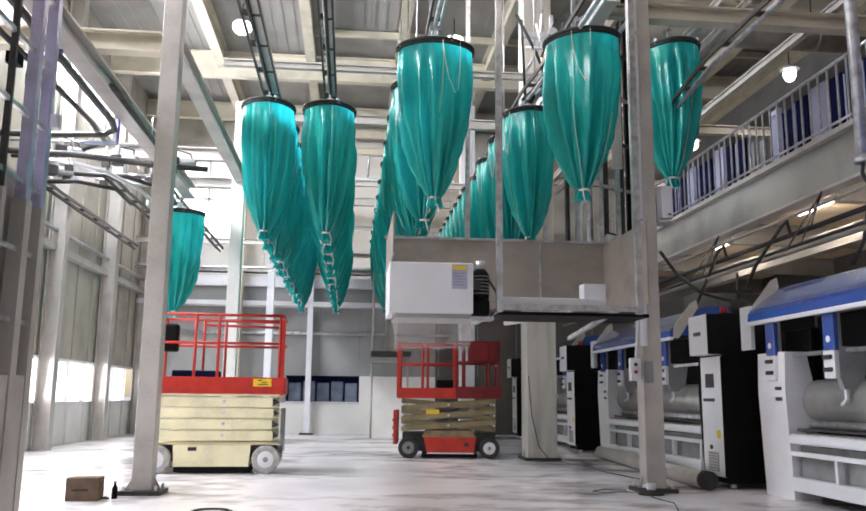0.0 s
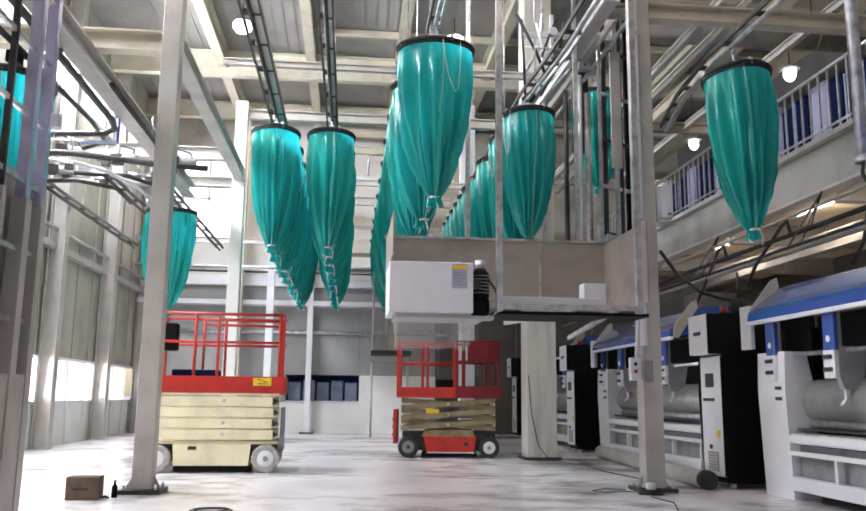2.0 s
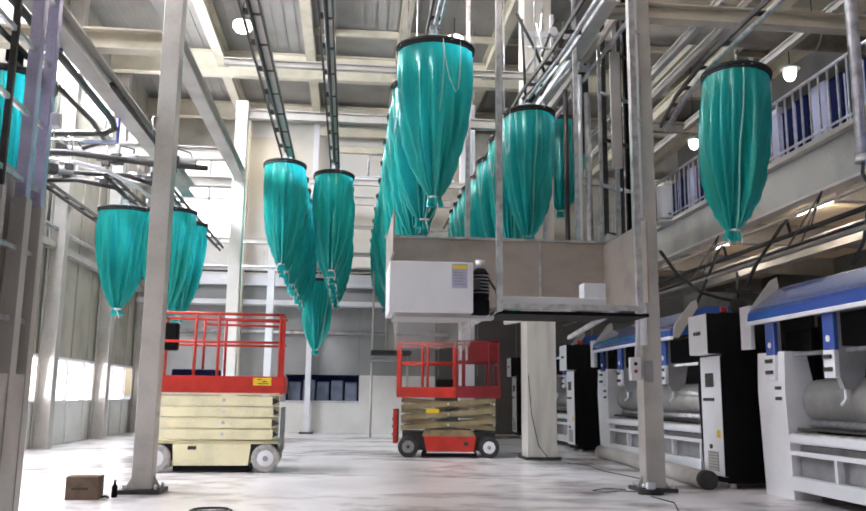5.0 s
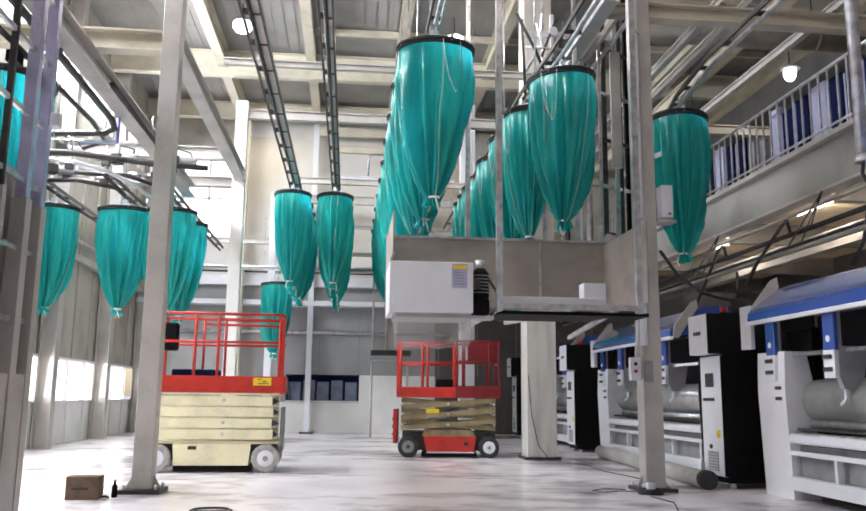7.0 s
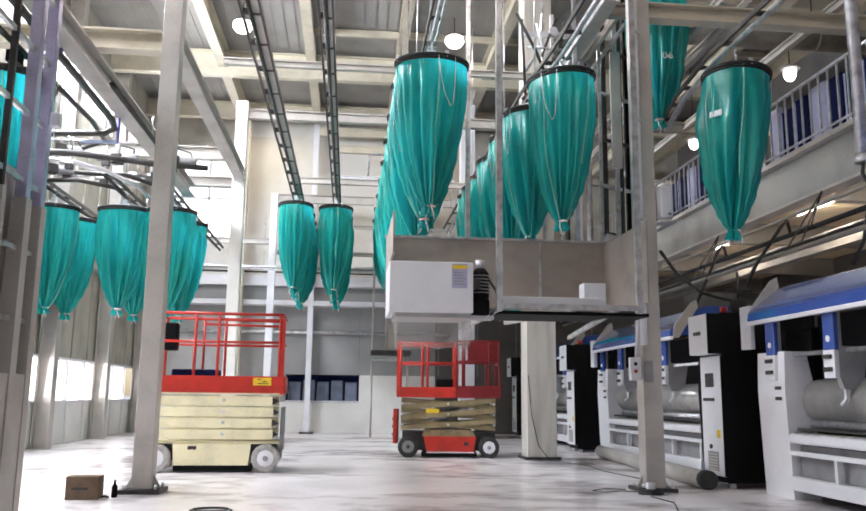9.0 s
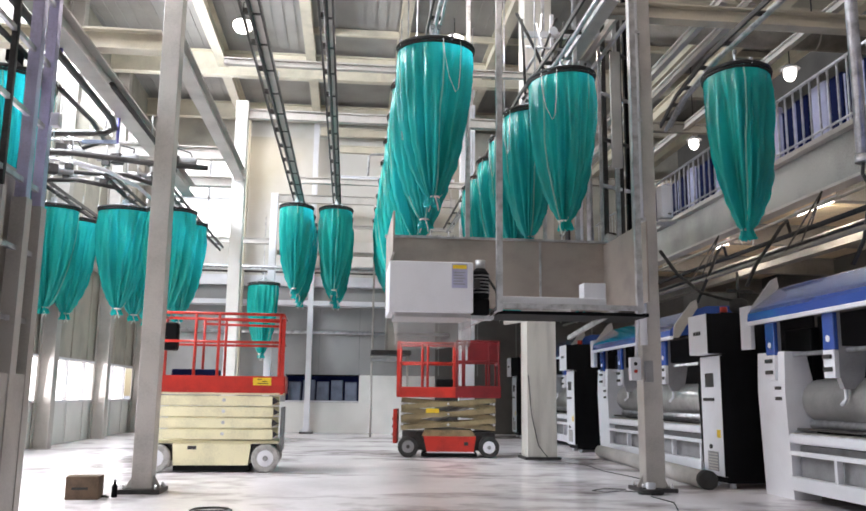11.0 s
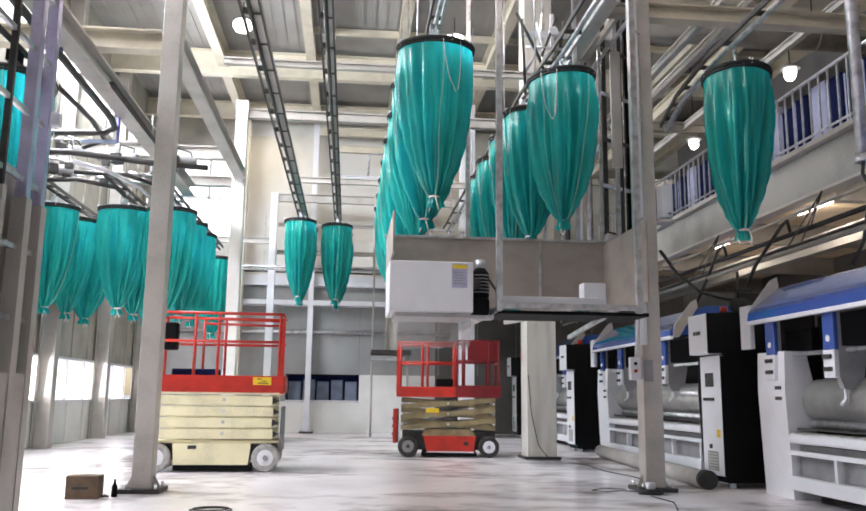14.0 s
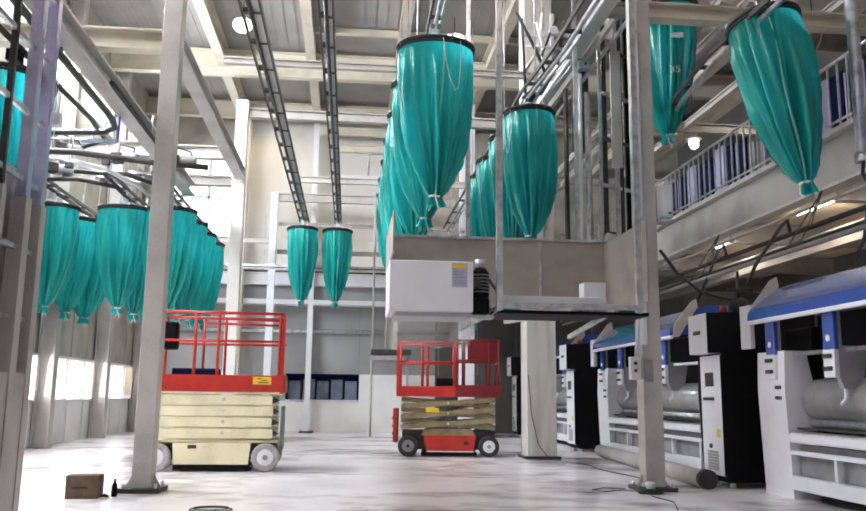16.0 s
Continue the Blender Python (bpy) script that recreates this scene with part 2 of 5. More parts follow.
def solid(name, bm, mat, label, category="", group="", kind="", at=None):
    """A thing that is one mesh."""
    ob = new(name, finish(name, bm, mat))
    if at is not None:
        ob.matrix_basis = at
    return tagged(ob, label, category, group, kind)


def twin(ob, m, parent=None):
    """A second part on the same mesh."""
    o = new(ob.name.split(".")[0], ob.data)
    o.parent, o.matrix_basis = parent or ob.parent, m
    return o


def writing(name, text, size, mat, m, parent, label=""):
    cu = bpy.data.curves.new(name, "FONT")
    cu.body, cu.size, cu.extrude, cu.align_x, cu.align_y = text, size, 0.001, "CENTER", "CENTER"
    tmp = bpy.data.objects.new(name, cu)
    scene.collection.objects.link(tmp)
    me = bpy.data.meshes.new_from_object(tmp.evaluated_get(bpy.context.evaluated_depsgraph_get()))
    bpy.data.objects.remove(tmp)
    me.materials.clear()
    me.materials.append(M[mat])
    ob = new(name, me)
    ob.parent, ob.matrix_basis = parent, m
    return tagged(ob, label) if label else ob


# ---- the hall ----
X0, X1, Y0, Y1, ZC = -6.2, 10.5, -6.0, 25.0, 9.9


def hall():
    solid("floor", one(X0 - 0.3, X1 + 0.3, Y0 - 0.3, Y1 + 0.3, -0.2, 0), "floor", "pale grey polished concrete floor with faint stains", "floor", kind="structure")
    outside = one(-400, 400, -400, 400, -0.5, -0.25)
    solid("ground", outside, "floor", "pale paved yard outside the hall", "ground", kind="structure")

    # left wall: low window band, high window band
    w = thing("wall_left", "cream panel wall with a low band of bright windows", "wall", kind="structure")
    part("lower_wall", one(X0 - 0.25, X0, Y0, Y1, 0, 0.93), "wall_low", w)
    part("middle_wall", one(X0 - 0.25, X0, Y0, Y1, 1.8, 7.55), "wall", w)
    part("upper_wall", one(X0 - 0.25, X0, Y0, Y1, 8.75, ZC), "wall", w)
    lows = [Y0 + 0.0] + [Y0 + 2.9 + 3.55 * i for i in range(8)] + [Y1]
    for a, b in zip(lows, lows[1:]):
        if b < Y1:
            part("pier", one(X0 - 0.25, X0, b - 0.22, b + 0.22, 0.93, 1.8), "wall_low", w)
    for y in (Y0 + 0.3, 0.5, 7.2, 13.6, Y1 - 0.3):
        part("pier", one(X0 - 0.25, X0, y - 0.3, y + 0.3, 7.55, 8.75), "wall", w)
    part("sill", one(X0, X0 + 0.06, Y0, Y1, 0.89, 0.93), "white", w)
    part("head_trim", one(X0, X0 + 0.05, Y0, Y1, 1.8, 1.85), "white", w)
    part("wall_rail", one(X0, X0 + 0.16, Y0, Y1, 4.0, 4.14), "steel", w, "pale steel rail along the wall")
    part("wall_pipe", tube(bm_new(), [(X0 + 0.14, Y0, 4.42), (X0 + 0.14, Y1, 4.42)], 0.045), "galv", w, "grey pipe along the wall")
    for i in range(28):
        y = Y0 + 0.6 + i * 1.12
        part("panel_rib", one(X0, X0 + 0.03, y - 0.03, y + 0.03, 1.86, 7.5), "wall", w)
        part("panel_rib", one(X0, X0 + 0.03, y - 0.03, y + 0.03, 0.02, 0.88), "wall_low", w)
    win = thing("window_1", "low band of bright overexposed windows in white frames", "window", kind="structure")
    part("pane", one(X0 - 0.30, X0 - 0.28, Y0, Y1, 0.9, 1.84), "glow", win)
    for i in range(26):
        y = Y0 + 0.35 + i * 1.19
        part("window_frame", one(X0 - 0.14, X0 - 0.06, y - 0.03, y + 0.03, 0.93, 1.8), "white", win)
    win = thing("window_2", "high band of bright windows under the roof", "window", kind="structure")
    part("pane", one(X0 - 0.30, X0 - 0.28, Y0, Y1, 7.5, 8.8), "glow", win)
    for i in range(16):
        y = Y0 + 0.9 + i * 2.0
        part("window_frame", one(X0 - 0.14, X0 - 0.06, y - 0.04, y + 0.04, 7.55, 8.75), "white", win)
    # wall posts
    for y in (1.0, 6.6, 12.3, 17.3, 21.0, 24.6):
        c = thing("wall_column", "cream steel column against the panel wall", "column", group="wall columns", kind="structure")
        part("web", one(X0 + 0.03, X0 + 0.36, y - 0.012, y + 0.012, 0, ZC), "steel", c)
        part("flange", one(X0 + 0.33, X0 + 0.36, y - 0.13, y + 0.13, 0, ZC), "steel", c)
        part("flange", one(X0 + 0.035, X0 + 0.06, y - 0.13, y + 0.13, 0, ZC), "steel", c)

    # back wall
    w = thing("wall_back", "white upper wall over grey panels and a pale lower part", "wall", kind="structure")
    part("lower_wall", one(X0, 2.6, Y1, Y1 + 0.25, 0, 0.9), "wall_low", w)
    # this stretch of wall carries painted shade
    part("side_wall", one(2.6, X1, Y1, Y1 + 0.25, 0, 5.75), "right_wall", w, "wall part darkened for the shade behind the machines")
    part("grey_panel", one(X0, -1.85, Y1, Y1 + 0.25, 0.9, 1.7), "wall_grey", w)
    part("grey_panel", one(0.32, 2.6, Y1, Y1 + 0.25, 0.9, 1.7), "wall_low", w)
    part("grey_panel", one(X0, 2.6, Y1, Y1 + 0.25, 1.7, 3.75), "wall_grey", w)
    part("middle_wall", one(X0, 1.3, Y1, Y1 + 0.25, 3.75, 4.4), "wall_grey", w)
    part("middle_wall", one(X0, 1.3, Y1, Y1 + 0.25, 4.4, 5.75), "white_wall", w)
    part("wall_cable", tube(bm_new(), [(X0 + 0.4, Y1 - 0.3, 4.72), (3, Y1 - 0.3, 4.72)], 0.03, 8), "dark", w)
    part("middle_wall", one(1.3, 2.6, Y1, Y1 + 0.25, 3.75, 5.75), "wall_grey", w)
    # plain wall area; its brightness is helped by added emission
    part("daylight_panel", one(-3.4, 1.3, Y1, Y1 + 0.25, 5.75, 9.0), "daylight", w, "white wall panel with a faint added glow")
    part("upper_wall", one(-3.4, 1.3, Y1, Y1 + 0.25, 9.0, ZC), "white_wall", w)
    part("upper_wall", one(1.3, X1, Y1, Y1 + 0.25, 5.75, ZC), "wall", w)
    part("upper_wall", one(X0, -3.4, Y1, Y1 + 0.25, 8.3, ZC), "wall", w)
    part("upper_wall", one(X0, -5.9, Y1, Y1 + 0.25, 5.75, 8.3), "wall", w)
    part("ledge", one(X0, 1.4, Y1 - 0.5, Y1, 3.72, 3.86), "white", w, "white ledge above the grey panels")
    part("ledge", one(X0, 1.4, Y1 - 0.25, Y1, 4.32, 4.62), "white", w)
    part("wall_pipe", tube(bm_new(), [(X0 + 0.4, Y1 - 0.1, 2.95), (3, Y1 - 0.1, 2.95)], 0.05), "galv", w)
    for i in range(12):
        x = X0 + 0.5 + i * 1.2
        part("panel_joint", one(x - 0.012, x + 0.012, Y1 - 0.012, Y1, 1.72, 3.7), "grey", w)
    win = thing("window_3", "bright window high in the far wall", "window", kind="structure")
    part("pane", one(-6.0, -3.3, Y1 + 0.27, Y1 + 0.29, 5.7, 8.4), "glow", win)
    for x in (-5.2, -4.4):
        part("window_frame", one(x - 0.04, x + 0.04, Y1 + 0.05, Y1 + 0.12, 5.75, 8.3), "white", win)
    part("window_frame", one(-5.9, -3.4, Y1 + 0.05, Y1 + 0.12, 6.95, 7.05), "white", win)
    win = thing("window_4", "dark inner window with blue-grey bins behind it", "window", kind="structure")
    part("backing", one(-1.95, 0.4, Y1 + 0.9, Y1 + 0.95, 0.8, 1.8), "navy", win)
    part("window_frame", one(-1.85, 0.32, Y1 - 0.02, Y1 + 0.06, 1.66, 1.70), "black", win)
    part("window_frame", one(-1.85, 0.32, Y1 - 0.02, Y1 + 0.06, 0.90, 0.94), "white", win)
    for i in range(5):
        x = -1.6 + i * 0.42
        b = thing("storage_bin", "grey-blue plastic bin behind the inner window", "bin", group="bins behind the window")
        part("body", one(x - 0.18, x + 0.18, Y1 + 0.3, Y1 + 0.7, 0.905, 1.5 + 0.05 * (i % 2), 0.02), "grey_blue", b)
        part("rim", one(x - 0.20, x + 0.20, Y1 + 0.28, Y1 + 0.72, 1.5 + 0.05 * (i % 2), 1.55 + 0.05 * (i % 2)), "navy", b)
    part("shelf", one(-1.85, 0.32, Y1 + 0.0, Y1 + 0.9, 0.88, 0.9), "grey", win)

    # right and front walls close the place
    solid("wall_right", one(X1, X1 + 0.25, Y0, Y1, 0, ZC), "right_wall", "wall behind the machines, darkened for its shade", "wall", kind="structure")
    # unseen wall; its gate is added for the frontal fill
    w = thing("wall_front", "unseen wall with an added wide gate behind the camera", "wall", kind="structure")
    part("wall_panel", one(X0, -5.2, Y0 - 0.25, Y0, 0, 6), "wall", w)
    part("wall_panel", one(3.6, X1, Y0 - 0.25, Y0, 0, 6), "wall", w)
    part("wall_panel", one(X0, X1, Y0 - 0.25, Y0, 6, ZC), "wall", w)

    # roof
    bm = bm_new()
    box(bm, X0 - 0.25, X1 + 0.25, Y0 - 0.25, Y1 + 0.25, ZC, ZC + 0.2)
    for i in range(62):
        x = X0 + 0.1 + i * 0.27
        box(bm, x - 0.02, x + 0.02, Y0, Y1, ZC - 0.014, ZC + 0.01)
    solid("ceiling", bm, "roof", "grey ribbed sheet roof", "ceiling", kind="structure")
    for x, h in ((-3.42, 0.5), (-1.18, 0.3), (1.1, 0.3), (3.4, 0.5), (5.7, 0.3), (8.0, 0.5)):
        solid("roof_girder", i_beam(bm_new(), (x, Y0, ZC - 0.05 - h / 2), (x, Y1, ZC - 0.05 - h / 2), 0.24, h), "beam", "cream painted steel roof girder", "beam", "roof girders", "structure")
    for y, h in ((20.4, 0.66), (24.2, 0.5), (15.4, 0.55), (9.5, 0.5), (3.5, 0.5)):
        solid("roof_beam", i_beam(bm_new(), (X0, y, ZC - 0.12 - h / 2), (X1, y, ZC - 0.12 - h / 2), 0.22, h), "beam", "cream painted steel cross beam under the roof", "beam", "roof cross beams", "structure")
    for y in (18.9, 13.6, 7.4):
        solid("purlin", one(-1.06 if y > 18 else X0, X1, y - 0.05, y + 0.05, ZC - 0.2, ZC - 0.04), "beam", "cream roof purlin", "beam", "roof purlins", "structure")
    for x, y in LAMPS:
        z = 9.37 if x < 8 else 7.52
        l = thing("bay_lamp", "round bright high bay lamp under the roof", "lamp", (x, y, z), "bay lamps")
        part("shade", tube(bm_new(), [(0, 0, 0.02), (0, 0, 0.07), (0, 0, 0.12)], [0.2, 0.16, 0.07], 20), "grey", l)
        part("lens", tube(bm_new(), [(0, 0, -0.22), (0, 0, -0.19), (0, 0, -0.1), (0, 0, 0.0), (0, 0, 0.02)], [q * (1 if x < 8 else 0.55) for q in (0.06, 0.15, 0.22, 0.215, 0.2)], 20), "lampglow", l)
        part("hook", tube(bm_new(), [(0, 0, 0.12), (0, 0, ZC - z - 0.02)], 0.012, 6), "dark", l)


hall()


# ---- steel columns and frames ----
def column(label, x, y, w, z, mat="steel", plate=0.46, group="", name="steel_column"):
    c = thing(name, label, "column", (x, y, 0), group, "structure")
    part("shaft", one(-w / 2, w / 2, -w / 2, w / 2, 0.02, z, 0.008), mat, c)
    if plate:
        part("base_plate", one(-plate / 2, plate / 2, -plate / 2, plate / 2, 0, 0.05, 0.006), "dark", c, "dark steel base plate")
        for sx in (-1, 1):
            for sy in (-1, 1):
                part("bolt", tube(bm_new(), [(sx * plate * 0.38, sy * plate * 0.38, 0.02), (sx * plate * 0.38, sy * plate * 0.38, 0.10)], 0.018, 8), "galv", c)
            bm = bm_new()
            prism(bm, [(sx * w / 2, 0.025), (sx * plate * 0.46, 0.025), (sx * w / 2, 0.2)], "y", -0.008, 0.008)
            part("gusset", bm, mat, c)
    return c


column("pale grey square steel column on a bolted base plate", -2.27, 9.86, 0.22, 6.6, group="conveyor frame columns")
column("pale grey square steel column on a bolted base plate", 3.71, 9.98, 0.24, 7.5, group="conveyor frame columns")
column("pale square steel column behind the cream lift", -2.3, 16.4, 0.24, 7.0, "wall_low", group="conveyor frame columns")
column("thin pale steel column near the far wall", -2.27, 23.6, 0.2, 6.86, "white", group="conveyor frame columns")
column("slim white column at the far wall", -1.18, 24.6, 0.16, 9.8, "white", 0.4, group="conveyor frame columns")
column("thick pale building column beside the ironers", 3.50, 15.12, 0.54, 9.8, "column_paint", 0.66, name="building_column")
column("cream building column at the far wall", -3.3, 24.3, 0.3, 9.8, "beam", 0.5, name="building_column")
column("white building column at the far end of the ironers", 3.2, 22.5, 0.4, 9.8, "white", 0.62, name="building_column")


def frame_beam(p, q, w=0.18, h=0.28, mat="steel", label="pale grey steel beam of the conveyor frame"):
    solid("frame_beam", i_beam(bm_new(), p, q, w, h), mat, label, "beam", "conveyor frame beams", "structure")


frame_beam((-2.27, 9.99, 5.42), (-2.27, 16.26, 5.42), 0.2, 0.22)
frame_beam((-5.9, 9.86, 5.36), (-2.40, 9.86, 5.36), 0.2, 0.26, "beam")
frame_beam((-3.25, 3.0, 5.08), (-3.25, 16.3, 5.08), 0.22, 0.26)
frame_beam((-5.9, 16.4, 5.88), (-2.44, 16.4, 5.88), 0.2, 0.26)
frame_beam((-5.9, 16.4, 5.3), (-2.44, 16.4, 5.3), 0.2, 0.2)
frame_beam((-2.16, 23.6, 6.73), (3.0, 23.6, 6.73), 0.14, 0.24)
frame_beam((-1.5, 20.6, 6.5), (3.2, 20.6, 6.5), 0.12, 0.16)
frame_beam((-0.45, 23.6, 8.27), (3.0, 23.6, 8.27), 0.14, 0.22, "beam")
frame_beam((-1.05, 24.4, 9.05), (3.0, 24.4, 9.05), 0.14, 0.26, "beam")
frame_beam((-0.4, 23.8, 7.46), (3.0, 23.8, 7.46), 0.08, 0.12, "white")
frame_beam((-2.16, 23.9, 6.0), (3.0, 23.9, 6.0), 0.1, 0.1)
frame_beam((-2.16, 23.8, 5.16), (3.0, 23.8, 5.16), 0.1, 0.12, "shade_steel")
c = thing("pipe_loop", "grey pipe bent in a loop under the far roof", "pipe", (0, 0, 0))
part("pipe", tube(bm_new(), [(0.40, 23.5, 7.46), (0.42, 23.5, 8.05), (0.5, 23.5, 8.12), (0.95, 23.5, 8.14)], 0.035, 8), "galv", c)
part("pipe", tube(bm_new(), [(0.75, 23.5, 7.46), (0.75, 23.5, 6.3)], 0.03, 8), "galv", c)
frame_beam((-5.9, 22.8, 5.3), (-2.3, 22.8, 5.3), 0.12, 0.16)
frame_beam((-2.2, 16.4, 6.75), (3.2, 16.4, 6.75), 0.14, 0.2)
frame_beam((-2.2, 13.2, 6.55), (3.6, 13.2, 6.55), 0.10, 0.12)
frame_beam((3.45, 10.2, 6.6), (3.45, 24.0, 6.6), 0.2, 0.26)
frame_beam((3.83, 9.98, 6.2), (9.5, 9.98, 6.2), 0.2, 0.22, "beam")


# ---- overhead conveyor ----
A_X, B_X, C_X, D_X, LANES = -1.32, -0.40, 0.98, 2.66, (-3.50, -4.38, -5.70)


def track(label, points, spread=0.15, rung=0.75, hang=None, dark=False, channel=0.0):
    """A conveyor track: two side rails with rungs between them and a running rail beneath."""
    t = thing("conveyor_track", label, "conveyor", group="overhead conveyor tracks")
    pts = [Vector(p) for p in points]
    sides = []
    for i, p in enumerate(pts):
        d = (pts[min(i + 1, len(pts) - 1)] - pts[max(i - 1, 0)]).normalized()
        sides.append(d.cross(Vector((0, 0, 1))).normalized())
    for s in (-1, 1):
        bm = bm_new()
        for i in range(len(pts) - 1):
            bar(bm, pts[i] + sides[i] * s * spread / 2 * 1.0, pts[i + 1] + sides[i + 1] * s * spread / 2, 0.028, 0.06)
        part("side_rail", bm, "dark" if s < 0 or dark else "galv", t, "dark steel side rail" if s < 0 else "")
    if channel:
        bm = bm_new()
        for a, b, sa in zip(pts, pts[1:], sides):
            off = sa * (spread / 2 - 0.018 - channel / 2)
            bar(bm, a + off, b + off, channel, 0.05)
        part("channel", bm, "steel", t, "bright galvanised track channel")
    bm = bm_new()
    tube(bm, [p - Vector((0, 0, 0.07)) for p in pts], 0.028, 8)
    part("running_rail", bm, "dark" if dark else "galv", t)
    length = 0.0
    for a, b, sa, sb in zip(pts, pts[1:], sides, sides[1:]):
        n = max(1, round((b - a).length / rung))
        for k in range(n):
            f = (k + 0.5) / n
            c, s = a.lerp(b, f), sa.lerp(sb, f)
            part("rung", bar(bm_new(), c - s * spread / 2, c + s * spread / 2, 0.05 if channel else 0.03, 0.07 if channel else 0.05), "dark", t)
            if hang and (k % 3 == 1 if not dark or hang < 6 else abs(c.y - 13.2) < 0.5 or abs(c.y - 20.6) < 0.5):
                part("hanger", tube(bm_new(), [c, (c.x, c.y, hang)], 0.012, 6), "galv", t)
    return t


def arc(cx, cy, r, a0, a1, z, n=8):
    return [(cx + r * math.cos(radians(a0 + (a1 - a0) * i / n)), cy + r * math.sin(radians(a0 + (a1 - a0) * i / n)), z) for i in range(n + 1)]


RZ = 0.34  # track above the rim of a bag
track("ladder-like overhead conveyor track with dark side rails", [(A_X, 2.0, 5.78), (A_X, 12.0, 5.78), (A_X, 22.4, 5.78)], 0.24, 0.95, dark=True, hang=6.5, channel=0.13)
track("ladder-like overhead conveyor track with dark side rails", [(B_X, 2.0, 5.78), (B_X, 12.0, 5.78), (B_X, 22.4, 5.78)], 0.17, 0.95, dark=True, hang=6.5, channel=0.1)
track("overhead conveyor track over hanging bags", arc(C_X + 1.0, 8.4, 1.0, 270, 180, 5.86, 6) + [(C_X, 9.4, 5.86), (C_X, 22.5, 5.86)], hang=9.6)
track("overhead conveyor track over hanging bags", arc(3.66, 7.6, 1.0, 270, 180, 5.56, 6) + [(D_X, 10.0, 5.6), (D_X, 12.0, 5.76), (D_X, 22.5, 5.76)], 0.24, 1.3, hang=9.6)
track("curved overhead conveyor track", [(C_X + 1.0, 7.4, 5.86), (2.8, 7.0, 5.6), (3.66, 6.6, 5.4)] + arc(3.5, 7.5, 0.8, -50, 0, 5.2, 4) + [(4.28, 9.0, 5.18), (4.45, 10.4, 5.2), (4.7, 11.6, 5.2)])
for lx in LANES:
    track("overhead storage track sloping toward the loading side", [(lx, 14.6, 4.95), (lx, 16.2, 4.93), (lx, 22.0, 4.95)], 0.16, 0.9, hang=5.2, dark=True)
track("overhead cross track near the far wall", [(-5.9, 22.9, 4.6), (2.6, 22.9, 4.6)], 0.14, 0.8, hang=6.0)


def rail(label, points, r=0.035, mat="dark", name="curved_rail"):
    """A single bent rail on short hangers."""
    t = thing(name, label, "conveyor rail", group="bent conveyor rails")
    part("rail", tube(bm_new(), points, r, 10), mat, t)
    pts = [Vector(p) for p in points]
    for p in pts[1:-1:3]:
        part("hanger", tube(bm_new(), [p, p + Vector((0, 0, 0.35))], 0.012, 6), "galv", t)
    return t


rail("black rail bending back over the storage tracks", [(-3.28, 6.0, 4.8), (-3.3, 8.97, 4.8), (-3.33, 11.2, 4.8), (-3.4, 11.6, 4.8), (-3.6, 11.85, 4.8), (-4.4, 11.95, 4.8), (-5.4, 11.95, 4.8)], 0.045)
rail("dark rail leading to the storage lanes", [(-5.9, 14.4, 5.15), (-4.9, 14.2, 5.15), (-4.0, 13.2, 5.1), (-3.72, 11.6, 4.9), (-3.68, 8.0, 4.78)], 0.035)
rail("black rail ending beside the frame beam", [(-3.13, 10.4, 5.0), (-3.13, 12.6, 5.0), (-3.12, 13.6, 4.98), (-3.05, 14.0, 4.85)], 0.04)
rail("dark curved switch rail over the storage tracks", [(-5.9, 15.2, 4.89), (-5.0, 15.0, 4.89), (-4.4, 15.4, 4.86), (-4.38, 16.4, 4.82)], 0.04)
rail("dark curved switch rail over the storage tracks", [(-4.9, 14.6, 4.92), (-4.0, 14.6, 4.90), (-3.55, 15.2, 4.86), (-3.5, 16.3, 4.82)], 0.04)
rail("dark curved switch rail over the storage tracks", [(-5.7, 13.4, 4.96), (-4.6, 13.5, 4.96), (-3.4, 13.9, 4.94), (-2.5, 14.0, 4.92)], 0.05)
rail("pale pneumatic pipe over the storage tracks", [(-5.6, 14.6, 5.19), (-5.0, 14.7, 5.14), (-4.5, 15.4, 5.04), (-4.3, 16.0, 4.96)], 0.03, "white", "air_pipe")
rail("pale pneumatic pipe over the storage tracks", [(-4.6, 13.6, 4.84), (-4.2, 14.0, 4.82), (-3.9, 15.0, 4.79), (-3.8, 17.0, 4.76)], 0.035, "white", "air_pipe")
rail("grey pneumatic pipe over the storage tracks", [(-5.9, 13.9, 5.29), (-4.4, 13.9, 5.29), (-3.0, 13.9, 5.29)], 0.025, "galv", "air_pipe")
for vx, vy in ((-4.9, 14.3), (-4.2, 14.0), (-3.9, 14.9), (-5.2, 15.1), (-3.2, 14.3), (-4.6, 15.3)):
    v = thing("rail_switch", "small grey pneumatic switch on the conveyor", "switch", (vx, vy, 4.96), "conveyor switches")
    part("cylinder", tube(bm_new(), [(-0.16, 0, 0.05), (0.14, 0.05, 0.05)], 0.035, 10), "galv", v)
    part("rod", tube(bm_new(), [(0.14, 0.05, 0.05), (0.28, 0.07, 0.05)], 0.012, 8), "white", v)
    part("mount", one(-0.06, 0.06, -0.05, 0.05, -0.06, 0.03), "dark", v)
    part("stem", tube(bm_new(), [(0, 0, 0.05), (0, 0, 0.3)], 0.014, 6), "galv", v)
